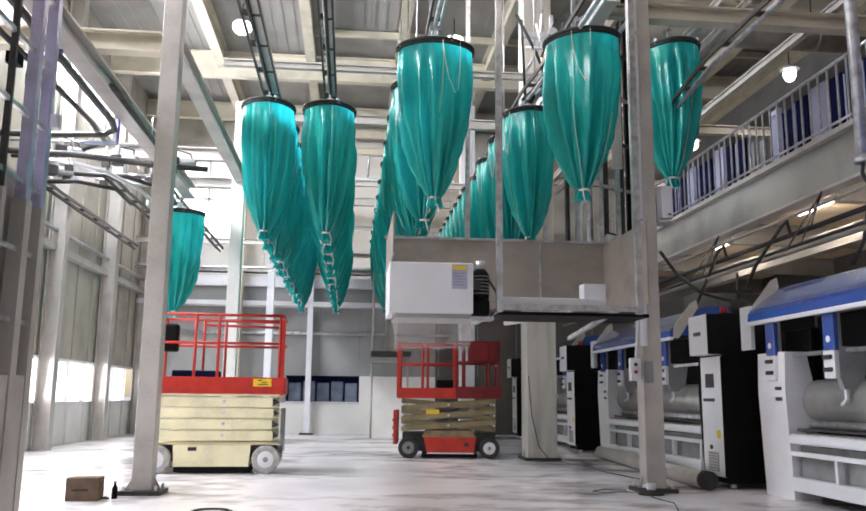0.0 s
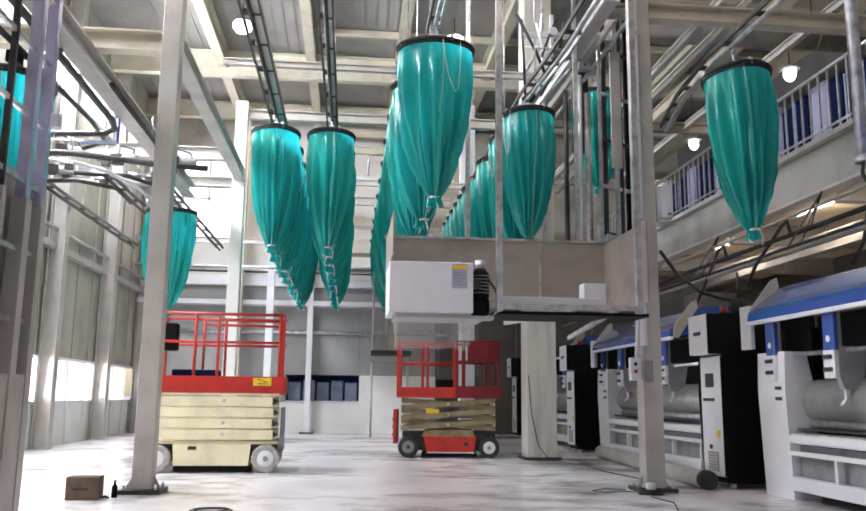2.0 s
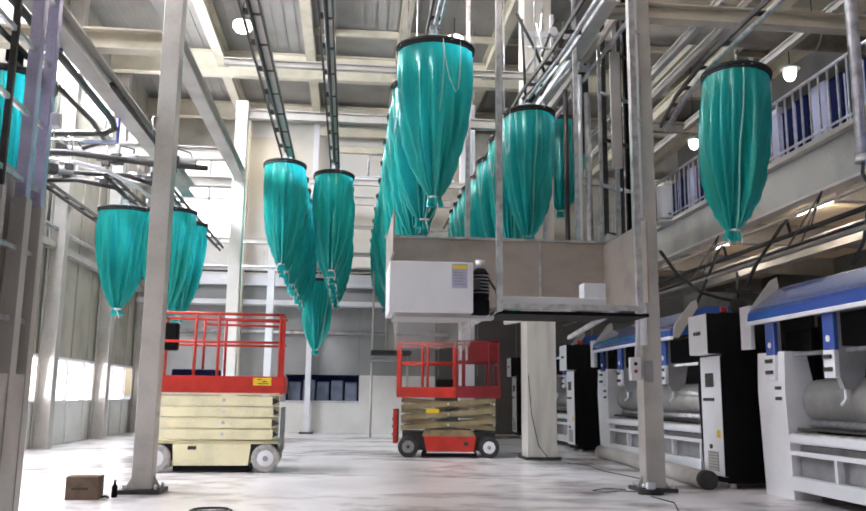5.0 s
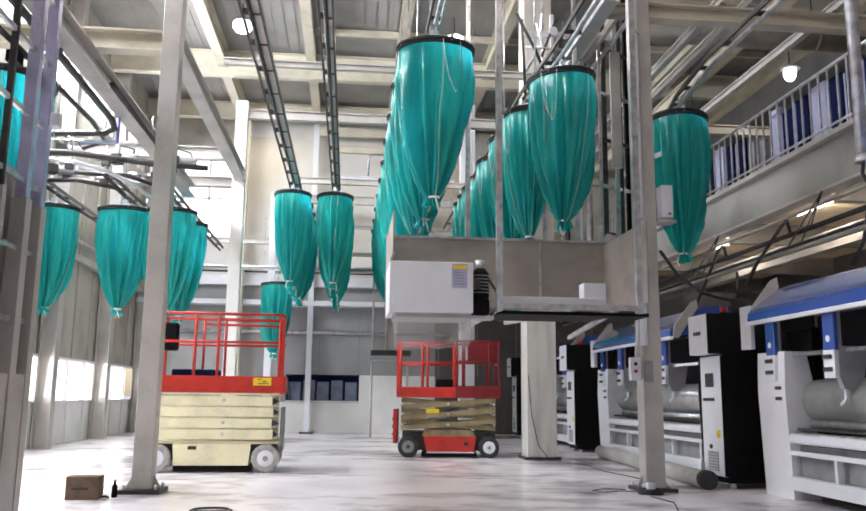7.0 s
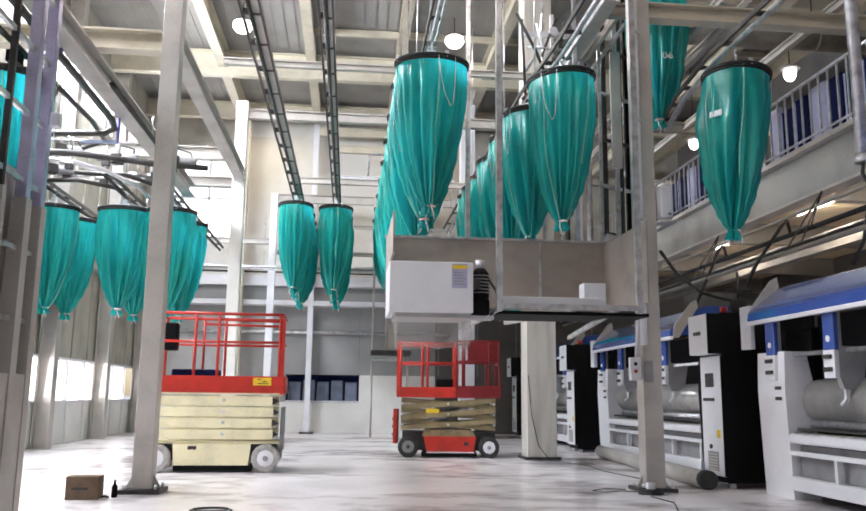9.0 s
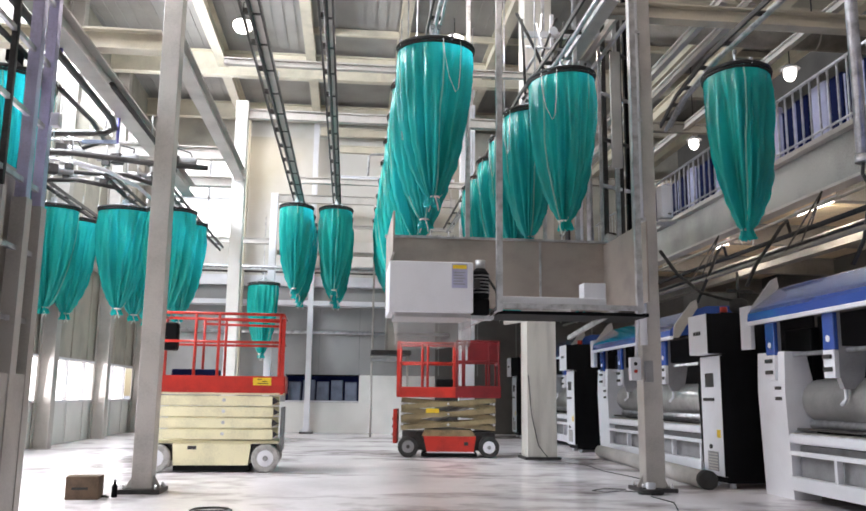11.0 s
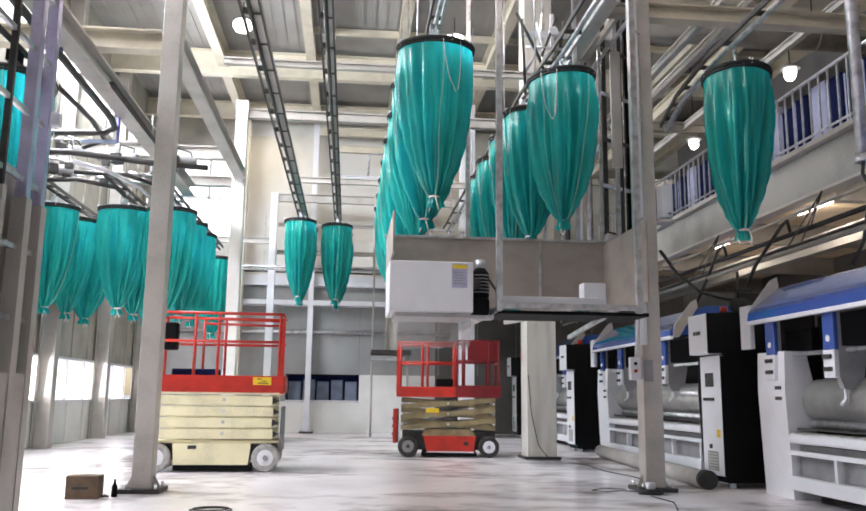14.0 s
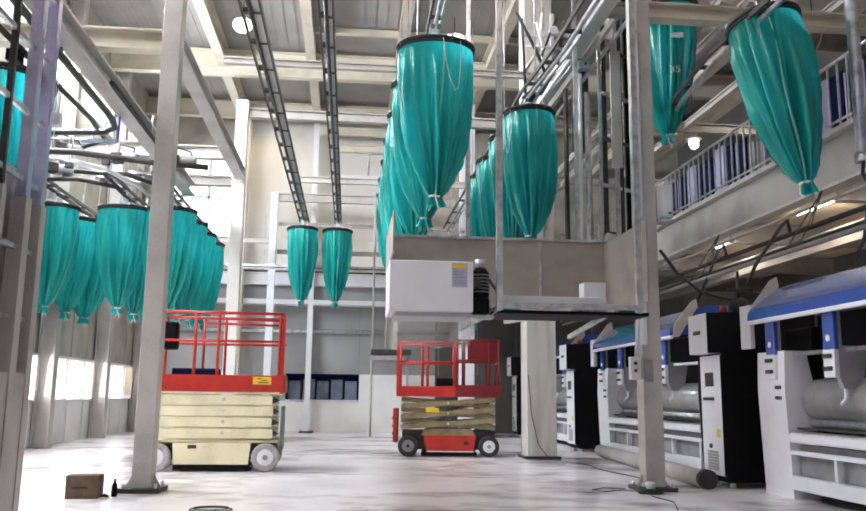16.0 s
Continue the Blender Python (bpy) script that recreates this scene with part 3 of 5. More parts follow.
for bx, by, bz in ((-3.35, 9.2, 5.25), (-3.35, 11.6, 5.0), (-3.35, 7.6, 5.25)):
    v = thing("rail_bracket", "violet-blue hanging bracket on the frame beam", "bracket", (bx, by, bz), "hanging brackets")
    part("clamp", one(-0.06, 0.06, -0.04, 0.04, 0.0, 0.12, 0.01), "violet", v)
    part("rod", tube(bm_new(), [(0, 0, 0.0), (0, 0, -0.42)], 0.022, 8), "violet", v)
    part("arm", bar(bm_new(), (0, 0, -0.40), (-0.5, 0.05, -0.40), 0.04, 0.05), "grey_blue", v)


# ---- lift mast behind the filling station ----
def mast():
    m = thing("bag_lift", "steel bag lift mast with chain guides and cables", "lift", (0, 0, 0))
    for x, y, w, mat, z0 in ((3.80, 12.0, 0.045, "galv", 3.3), (3.93, 12.2, 0.07, "dark", 3.2), (4.06, 12.0, 0.06, "galv", 3.2), (4.2, 12.3, 0.10, "dark", 3.0), (4.38, 12.4, 0.08, "black", 3.0), (3.15, 13.0, 0.05, "galv", 3.0)):
        part("guide", one(x - w / 2, x + w / 2, y - w / 2, y + w / 2, z0, 8.9), mat, m)
    for i in range(7):
        z = 3.6 + 0.75 * i
        part("tie", bar(bm_new(), (3.8, 12.02, z), (4.4, 12.38, z), 0.04, 0.05), "galv" if i % 2 else "dark", m)
    part("chain_cover", one(3.95, 4.12, 11.9, 11.94, 4.6, 6.5, 0.01), "steel", m, "grey chain cover")
    part("motor", tube(bm_new(), [(3.75, 11.7, 3.42), (4.0, 11.7, 3.36)], 0.11, 16), "grey", m, "grey drive motor")
    part("head_bar", bar(bm_new(), (2.6, 12.0, 6.75), (3.9, 12.0, 6.78), 0.06, 0.09), "white", m)
    part("head_bar", bar(bm_new(), (3.05, 12.0, 6.4), (3.05, 12.0, 7.1), 0.05, 0.06), "white", m)
    for k, (a, b) in enumerate((((2.4, 11.6, 6.9), (2.9, 11.8, 6.0)), ((2.9, 12.0, 7.1), (2.6, 12.0, 6.1)), ((3.2, 11.8, 6.9), (2.95, 12.4, 5.9)), ((3.5, 11.4, 6.9), (2.7, 12.6, 5.9)), ((3.7, 11.6, 7.0), (3.1, 13.6, 6.1)))):
        part("cable", tube(bm_new(), [a, ((a[0] + b[0]) / 2 + 0.08, (a[1] + b[1]) / 2, (a[2] + b[2]) / 2 - 0.12), b], 0.025, 8), ("rubber", "galv", "rubber", "dark", "galv")[k], m)
    # chromed slide rails, the drag hose and the parts on them
    for dx, dz, w, mat in ((0.0, 0.0, 0.05, "galv"), (0.17, 0.04, 0.035, "white"), (0.36, -0.02, 0.06, "steel"), (0.52, -0.1, 0.04, "galv")):
        part("slide_rail", bar(bm_new(), (3.62 + dx, 11.2, 6.95 + dz), (2.75 + dx, 13.6, 5.75 + dz), w, w * 1.6), mat, m)
    part("drag_hose", tube(bm_new(), [(3.95, 11.6, 7.45), (3.6, 11.8, 7.05), (3.2, 12.0, 6.45), (2.85, 12.0, 5.95), (2.66, 12.0, 5.62)], 0.055, 12), "rubber", m, "thick black drag hose")
    for x, y, z, dx in ((3.05, 12.6, 6.25, 0.16), (3.3, 12.1, 6.5, 0.2), (3.55, 11.9, 6.7, 0.18), (2.8, 12.9, 6.0, 0.14), (3.62, 12.2, 6.35, 0.2)):
        part("carriage", one(x - dx / 2, x + dx / 2, y - 0.08, y + 0.08, z - 0.07, z + 0.07, 0.015), "galv", m, "bright metal carriage block")
        part("bolt", tube(bm_new(), [(x, y - 0.1, z), (x, y - 0.08, z)], 0.02, 8), "dark", m)
    for a, b, r, mat in (((2.55, 11.9, 6.95), (2.62, 12.0, 5.75), 0.022, "dark"), ((2.78, 11.9, 6.9), (2.95, 11.9, 6.2), 0.016, "white"), ((3.1, 11.9, 7.0), (2.86, 11.9, 6.35), 0.02, "dark"),
                         ((2.62, 11.9, 6.5), (3.2, 11.9, 6.48), 0.022, "galv"), ((3.55, 12.2, 6.2), (3.55, 12.3, 3.4), 0.035, "white"), ((3.66, 12.2, 5.9), (3.70, 12.3, 3.4), 0.05, "galv"), ((3.42, 12.6, 6.1), (3.42, 12.6, 3.4), 0.04, "dark")):
        part("rod", tube(bm_new(), [a, b], r, 10), mat, m)
    part("hub", tube(bm_new(), [(3.05, 11.95, 6.78), (3.05, 11.88, 6.78)], 0.07, 14), "white", m, "white cross-shaped hub")
    part("side_plate", one(3.5, 3.78, 12.5, 12.53, 5.0, 6.6, 0.005), "dark", m, "dark back plate")


mast()

# fittings on the columns
c = thing("column_box", "white control box on a bracket of the column", "control box", (0, 0, 0))
part("body", one(3.85, 4.0, 9.72, 9.9, 3.34, 3.76, 0.01), "white", c)
part("bracket", one(3.82, 4.03, 9.7, 9.95, 3.28, 3.31), "steel", c)
part("latch", one(3.93, 3.97, 9.712, 9.72, 3.38, 3.40), "ink", c)
c = thing("push_button_box", "white push-button box on the column", "control box", (0, 0, 0))
part("body", one(3.43, 3.56, 9.84, 9.93, 1.32, 1.60, 0.01), "white", c)
part("side_box", one(3.60, 3.70, 9.80, 9.855, 1.30, 1.56, 0.006), "grey", c)
part("button", tube(bm_new(), [(3.49, 9.825, 1.52), (3.49, 9.84, 1.52)], 0.022, 10), "ink", c)
part("button", tube(bm_new(), [(3.49, 9.825, 1.43), (3.49, 9.84, 1.43)], 0.022, 10), "red", c)
part("conduit", tube(bm_new(), [(3.52, 9.9, 1.6), (3.56, 9.85, 2.2), (3.555, 9.84, 7.0)], 0.02, 8), "white", c)
c = thing("side_pipe", "pale vertical pipe strapped to the column", "pipe", (0, 0, 0))
part("pipe", tube(bm_new(), [(3.60, 9.82, 1.75), (3.60, 9.82, 7.2)], 0.045, 14), "white", c)
for z in (2.3, 3.3, 4.6, 5.8):
    part("strap", one(3.545, 3.655, 9.77, 9.87, z, z + 0.04), "galv", c)
c = thing("duct_pipe", "shiny vertical steel duct by the mezzanine", "pipe", (0, 0, 0))
part("duct", tube(bm_new(), [(5.42, 8.0, 3.66), (5.42, 8.0, 9.92)], 0.065, 18), "galv", c)
part("collar", tube(bm_new(), [(5.42, 8.0, 3.62), (5.42, 8.0, 3.70)], 0.085, 18), "galv", c)
part("hose", tube(bm_new(), [(5.42, 8.0, 3.62), (5.40, 8.0, 3.5), (5.46, 8.0, 3.38), (5.62, 8.05, 3.36)], 0.02, 8), "rubber", c)
c = thing("wall_shelf", "dark shelf on thin poles near the far wall", "shelf", (0, 0, 0))
for x in (0.62, 1.0):
    part("pole", tube(bm_new(), [(x, 22.4, 2.3), (x, 22.4, 6.6)], 0.03, 8), "steel", c)
part("shelf_board", one(0.58, 1.65, 22.0, 22.8, 2.18, 2.3, 0.01), "dark", c)
part("shelf_board", one(0.58, 1.45, 22.0, 22.8, 2.02, 2.1, 0.01), "grey", c)
part("back_plate", one(0.95, 1.3, 22.5, 22.54, 2.3, 3.4), "steel", c)
part("pole", tube(bm_new(), [(0.62, 22.7, 0.0), (0.62, 22.7, 2.2)], 0.03, 8), "steel", c)
part("pole", tube(bm_new(), [(1.6, 22.7, 0.0), (1.6, 22.7, 2.2)], 0.03, 8), "steel", c)
c = thing("column_cables", "thin dark cables hanging down the white column", "cable", (0, 0, 0))
for dx in (0.0,):
    part("cable", tube(bm_new(), [(3.25 + dx, 14.835, 1.5), (3.30 + dx, 14.83, 0.8), (3.42 + dx, 14.82, 0.25), (3.56 + dx, 14.7, 0.055)], 0.008, 6), "rubber", c)
c = thing("cable_coil", "black cable coil lying at the column foot", "cable", (3.55, 9.62, 0))
bm = bm_new()
for k in range(2):
    tube(bm, [(0.14 * (1 - 0.1 * k) * math.cos(i / 12 * 6.283), 0.11 * math.sin(i / 12 * 6.283), 0.02 + 0.03 * k) for i in range(12)], 0.02, 6, True)
part("coil", bm, "rubber", c)
c = thing("paint_pot", "small white pot at the column foot", "pot", (3.58, 9.70, 0))
part("pot", tube(bm_new(), [(0, 0, 0), (0, 0, 0.12), (0, 0, 0.125)], [0.05, 0.06, 0.045], 16), "white", c)


# ---- beams and ducts under the roof at the mezzanine ----
c = thing("air_duct", "dusty grey round air duct under the roof", "duct", (0, 0, 0))
part("duct", tube(bm_new(), [(3.9, 12.6, 7.25), (10.45, 12.6, 7.25)], 0.22, 20), "duct", c)
for x in (4.6, 6.2, 7.8, 9.4):
    part("band", tube(bm_new(), [(x, 12.6, 7.25), (x + 0.05, 12.6, 7.25)], 0.228, 20), "shade_steel", c)
    part("hanger", tube(bm_new(), [(x, 12.6, 7.4), (x, 12.6, 9.88)], 0.012, 6), "dark", c)
for x, z in ((5.0, 6.55), (5.4, 6.55), (6.9, 6.75)):
    frame_beam((x, 10.1, z), (x, 21.0, z), 0.10, 0.14, "steel", "pale steel runner beam above the mezzanine edge")
for x in (7.6, 9.0):
    frame_beam((x, 4.0, 8.2), (x, 24.9, 8.2), 0.2, 0.3, "beam", "cream steel beam above the mezzanine")
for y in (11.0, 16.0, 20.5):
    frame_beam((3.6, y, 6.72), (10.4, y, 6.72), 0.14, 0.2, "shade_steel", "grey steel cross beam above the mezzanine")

for x, y, z, turn in ((-4.85, 13.7, 5.02, 20), (-4.05, 14.1, 5.0, -15), (-3.1, 14.1, 5.0, 5), (-5.4, 14.9, 5.0, 40), (-3.75, 15.3, 4.98, 60)):
    d = thing("drive_unit", "dark conveyor drive unit above the storage tracks", "motor", (x, y, z, 0, 0, turn), "conveyor drive units")
    part("gearbox", one(-0.09, 0.09, -0.09, 0.09, -0.04, 0.14, 0.02), "dark", d)
    part("motor_body", tube(bm_new(), [(0.09, 0, 0.06), (0.12, 0, 0.06), (0.34, 0, 0.06), (0.38, 0, 0.06)], [0.05, 0.075, 0.075, 0.05], 14), "grey", d)
    part("bracket", bar(bm_new(), (0, 0, 0.13), (0, 0, 0.36), 0.06, 0.06), "galv", d)
    part("cable", tube(bm_new(), [(0.3, 0, 0.13), (0.26, 0.08, 0.24), (0.1, 0.12, 0.3), (-0.1, 0.1, 0.34)], 0.012, 6), "rubber", d)


# ---- laundry bags ----
BAG_H = 2.0


PROFILE = [(0.0, 1.0), (0.1, 0.98), (0.28, 0.93), (0.45, 0.84), (0.6, 0.71), (0.73, 0.55), (0.84, 0.38), (0.91, 0.24), (0.945, 0.13), (1.0, 0.20)]
RIM_A, RIM_B = 0.385, 0.47


def sack_mesh(seed, full=1.0):
    """A hanging cloth sack: round at the rim, pleated, drawn together at the foot."""
    rnd = random.Random(seed)
    n, rows = 108, 34
    amp = [(rnd.uniform(0.5, 1.0), rnd.uniform(0, 6.28)) for _ in range(4)]
    folds = [(rnd.uniform(0, 6.28), rnd.uniform(0.15, 0.7), rnd.uniform(0.10, 0.2), rnd.uniform(0.03, 0.07)) for _ in range(9)]
    bm = bm_new()
    prof = PROFILE
    grid = []
    lean = (rnd.uniform(-0.03, 0.03), rnd.uniform(-0.03, 0.03))
    for j in range(rows + 1):
        v = j / rows
        for (a, ra), (b, rb) in zip(prof, prof[1:]):
            if v <= b:
                s = (v - a) / (b - a)
                s = s * s * (3 - 2 * s)
                r = ra + (rb - ra) * s
                break
        row = []
        for k in range(n):
            th = 2 * math.pi * k / n
            pleat = sum(A * math.sin(m * th + ph + 1.3 * math.sin(2.2 * v + ph)) for (A, ph), m in zip(amp, (8, 13, 5, 19)))
            pleat = pleat if pleat > 0 else 1.5 * pleat  # creases fall in sharper than ridges stand out
            depth = 0.05 * min(1, v * 5) * (0.5 + 0.7 * v) * pleat * min(1, r * 1.6)
            for ang, top, width, deep in folds:
                off = (th - ang - 0.5 * (v - top) + math.pi) % (2 * math.pi) - math.pi
                depth -= deep * math.exp(-(off / width) ** 2) * max(0.0, min(1, (v - top) * 4)) * min(1, r * 1.4)
            sag = 0.03 * math.sin(3 * th + seed) * v
            rr = r * full if 0.12 < v < 0.9 else r
            x = (RIM_A * rr + depth + sag * r) * math.cos(th) + lean[0] * v
            y = (RIM_B * rr + depth + sag * r) * math.sin(th) + lean[1] * v
            row.append(bm.verts.new((x, y, -0.02 - BAG_H * v + (0.012 * math.sin(11 * th) if v > 0.97 else 0))))
        grid.append(row)
    for a, b in zip(grid, grid[1:]):
        for k in range(n):
            bm.faces.new((a[k], a[(k + 1) % n], b[(k + 1) % n], b[k])).smooth = True
    return finish("sack", bm, "cloth")


def oval(z, a=0.39, b=0.475, n=40):
    return [(a * math.cos(2 * math.pi * k / n), b * math.sin(2 * math.pi * k / n), z) for k in range(n)]


SACKS = [sack_mesh(s, f) for s, f in ((1, 1.0), (5, 1.03), (9, 0.97), (14, 1.0), (21, 1.04), (33, 0.98))]


def make_bag():
    b = thing("laundry_bag", "teal nylon laundry bag hanging from the overhead conveyor", "laundry bag", group="hanging laundry bags")
    sack = new("sack", SACKS[0])
    sack.parent = b
    bm = bm_new()
    tube(bm, oval(0.0), 0.026, 8, True)
    tube(bm, oval(-0.045, 0.392, 0.477), 0.016, 6, True)
    part("rim", bm, "rope", b, "black hoop and webbing round the mouth")
    bm = bm_new()
    tube(bm, oval(-BAG_H * 0.945 - 0.02, 0.052, 0.058, 14), 0.014, 6, True)
    tube(bm, [(0.05, 0, -BAG_H * 0.945), (0.085, 0.03, -BAG_H * 1.0), (0.07, 0.05, -BAG_H * 1.045)], 0.008, 6)
    tube(bm, [(-0.05, 0.01, -BAG_H * 0.945), (-0.08, -0.04, -BAG_H * 1.01), (-0.05, -0.06, -BAG_H * 1.04)], 0.008, 6)
    part("tie", bm, "cord", b, "pale drawcord at the foot")
    bm = bm_new()
    for sx, sy in ((1, 0), (-1, 0), (0, 1), (0, -1)):
        tube(bm, [(sx * 0.385, sy * 0.47, 0.0), (sx * 0.03, sy * 0.03, 0.17)], 0.008, 6)
    part("bridle", bm, "galv", b)
    bm = bm_new()
    box(bm, -0.035, 0.035, -0.05, 0.05, 0.10, 0.2)
    tube(bm, [(0, 0, 0.18), (0, 0, 0.32)], 0.014, 6)
    for k in range(4):
        th = math.pi * (k + 0.22) / 2
        part("rim_clip", one(-0.02, 0.02, -0.014, 0.014, -0.02, 0.055, 0.005), "white", b, at=pose(0.395 * math.cos(th), 0.48 * math.sin(th), 0, 0, 0, math.degrees(th) + 90))
    t = part("trolley", bm, "white", b, "white plastic trolley")
    for sy in (-1, 1):
        part("wheel", tube(bm_new(), [(-0.02, sy * 0.04, 0.31), (0.02, sy * 0.04, 0.31)], 0.03, 10), "grey", t)
    bm = bm_new()
    for th in (-1.45, 1.62, 0.1):
        pts = [(1.012 * RIM_A * r * math.cos(th + 0.05 * math.sin(9 * v)) , 1.012 * RIM_B * r * math.sin(th + 0.05 * math.sin(9 * v)), -0.02 - BAG_H * v) for v, r in PROFILE[:-1]]
        tube(bm, pts, 0.009, 6)
    part("draw_cord", bm, "seam", b, "pale green cord sewn down the sack")
    for th in (0.1,):
        pts = [(RIM_A * q * math.cos(th + da), RIM_B * q * math.sin(th + da), -z) for da, z, q in ((0.0, 0.0, 1.05), (0.05, 0.25, 1.08), (0.16, 0.5, 1.06), (0.34, 0.68, 1.05), (0.42, 0.62, 1.06), (0.46, 0.4, 1.07), (0.48, 0.12, 1.07), (0.48, 0.0, 1.05))]
        part("cord_loop", tube(bm_new(), pts, 0.004, 6), "cord", b, "thin white cord looping down from the rim")
    return b


BAG = make_bag()
BAGS = []


def bag(x, y, z, rz=0.0, number="", label=""):
    """A hanging bag with its rim at (x, y, z)."""
    i = len(BAGS)
    ob = BAG if not BAGS else copy_thing(BAG, pose(x, y, z))
    ob.animation_data_clear()
    ob.matrix_basis = pose(x, y, z, 0, 0, rz)
    for c in ob.children:
        if c.name.startswith("sack"):
            c.data = SACKS[(i * 7 + i // 4) % 6]
    if label:
        tagged(ob, label)
    BAGS.append(ob)
    return ob


def number_on(ob, text):
    """White stencilled number on the cloth, and a pale patch above it."""
    if text:
        writing("number", text, 0.16, "print", pose(-0.26, -0.33, -1.08, 78, 0, -46), ob, "white stencilled number")
    bm = one(-0.09, 0.09, -0.003, 0.003, -0.035, 0.035)
    part("patch", bm, "print", ob, "pale faded patch", pose(-0.245, -0.37, -0.58, 0, 0, -42))


# lane A and lane B: the queue steps away from the camera, the head leaves at the far end
A_TAIL = [(0.0, 12.19), (1.65, 12.22), (2.0, 13.45), (3.3, 13.65), (3.55, 14.45), (3.8, 15.3), (4.2, 15.35), (5.4, 15.5), (6.3, 16.5), (6.5, 17.18), (6.9, 17.77), (8.3, 17.82), (8.8, 18.45), (9.2, 19.0), (11.3, 19.07), (11.6, 19.73), (12.2, 20.44), (13.6, 20.5), (14.4, 20.91), (15.3, 21.1), (16.0, 21.7)]
B_TAIL = [(0.0, 12.21), (1.3, 12.21), (1.5, 13.48), (2.8, 13.54), (3.0, 14.2), (3.2, 15.33), (4.2, 15.33), (5.2, 16.3), (6.3, 17.04), (7.0, 17.88), (7.9, 17.9), (8.3, 18.31), (8.8, 18.86), (9.0, 19.04), (11.3, 19.22), (11.6, 19.8), (12.5, 20.55), (13.6, 20.7), (14.5, 21.7), (16.0, 21.85)]
AB_Z, AB_END, AB_PITCH = 5.42, 22.3, 0.96
# when a bag reaches its place in a storage lane: the time, the lane and the place in it
STORE = [(1.42, 0, 0), (2.95, 1, 0), (4.25, 0, 1), (5.6, 2, 0), (7.45, 1, 1), (8.75, 2, 1), (10.3, 1, 2), (11.5, 0, 2), (13.05, 2, 2), (14.2, 0, 3)]
LANE_Z, LANE_Y, LANE_PITCH = 4.57, 16.0, 1.2


def tail_at(rows, t):
    for (a, ya), (b, yb) in zip(rows, rows[1:]):
        if t <= b:
            return ya + (yb - ya) * (t - a) / (b - a)
    return rows[-1][1]


def motions_ab():
    made = []
    for lane_x, tail in ((A_X, A_TAIL), (B_X, B_TAIL)):
        for i in range(12):
            start = tail[0][1] + i * AB_PITCH
            if start > AB_END + 0.5:
                break
            rows, gone = [], None
            if start > AB_END:
                rows, gone = [(0.0, (lane_x, start, AB_Z, 0.0))], 0.4
            for t, y in tail if gone is None else []:
                at = y + i * AB_PITCH
                if at > AB_END:
                    t0, y0 = rows[-1][0], rows[-1][1][1]
                    gone = t0 + (t - t0) * (AB_END - y0) / max(at - y0, 1e-6)
                    gone = max(gone, t0 + 0.04)
                    rows.append((gone, (lane_x, AB_END, AB_Z, 0.0)))
                    break
                rows.append((t, (lane_x, at, AB_Z, 0.0)))
            ob = bag(lane_x, rows[0][1][1], AB_Z)
            made.append([gone if gone is not None else 99.0, ob, rows, lane_x])
    made.sort(key=lambda e: e[0])
    goes = {}
    for slot in STORE:
        best = [k for k, e in enumerate(made) if e[0] <= slot[0] - 0.55 and k not in goes]
        if best:
            goes[best[-1]] = slot
    spare = 0
    for k, (gone, ob, rows, lane_x) in enumerate(made):
        if k in goes:
            t1, lane, place = goes[k]
            lx, ly = LANES[lane], LANE_Y + place * LANE_PITCH
            leave = max(gone + 0.04, t1 - 0.85)
            rest = t1 - leave
            wait = rows[-1][1]
            rows.append((leave, wait))
            rows.append((leave + 0.2 * rest, (lane_x - 0.1, 22.9, 4.5, 20.0)))
            rows.append((leave + 0.42 * rest, (-2.4, 22.9, 4.1, 45.0)))
            rows.append((leave + 0.60 * rest, (lx + 0.4, 22.6, 4.15, 60.0)))
            rows.append((leave + 0.76 * rest, (lx, 21.2, 4.5, 80.0)))
            rows.append((t1, (lx, ly, LANE_Z, 90.0)))
            tagged(ob, "teal nylon laundry bag travelling to the storage tracks")
        elif gone < 90:
            rows.append((gone + 0.15, rows[-1][1]))
            rows.append((gone + 0.3, (0.45, 22.9, 4.9, 30.0)))
            rows.append((gone + 0.55, (2.0 + 0.45 * spare, 22.9, 5.3, 80.0)))
            spare += 1
        if rows[-1][0] < 16.0:
            rows.append((16.0, rows[-1][1]))
        walk(ob, [(t, pose(x, y, z, 0, 0, r)) for t, (x, y, z, r) in rows])


# lane C and lane D: the queue steps toward the camera, the head swings to the filling station
STATION = (4.6, 9.1, 4.98)
C_Y, C_WAIT, C_PITCH, C_Z = 9.75, 10.24, 1.3, 5.41
D_Y, D_PITCH, D_Z = 12.0, 1.3, 5.40
E_AT = (2.68, 10.1, 5.24)
C_LEAVES = [5.85, 8.6, 11.47, 14.3]
E_LEAVES = [-0.13, 1.5, 3.29, 4.6, 7.245, 10.0, 12.89, 15.7]
DEPART = {-0.13: 1.1, 1.5: 2.48, 3.29: 3.92, 4.6: 5.55, 5.85: 6.88, 7.245: 8.38, 8.6: 9.85, 10.0: 11.25, 11.47: 12.58, 12.89: 14.02, 14.3: 15.46, 15.7: 17.0}
NUMBERS = {3.29: "434", 5.85: "08", 7.245: "06", 11.47: "037", 14.3: "35"}
REST = [0]


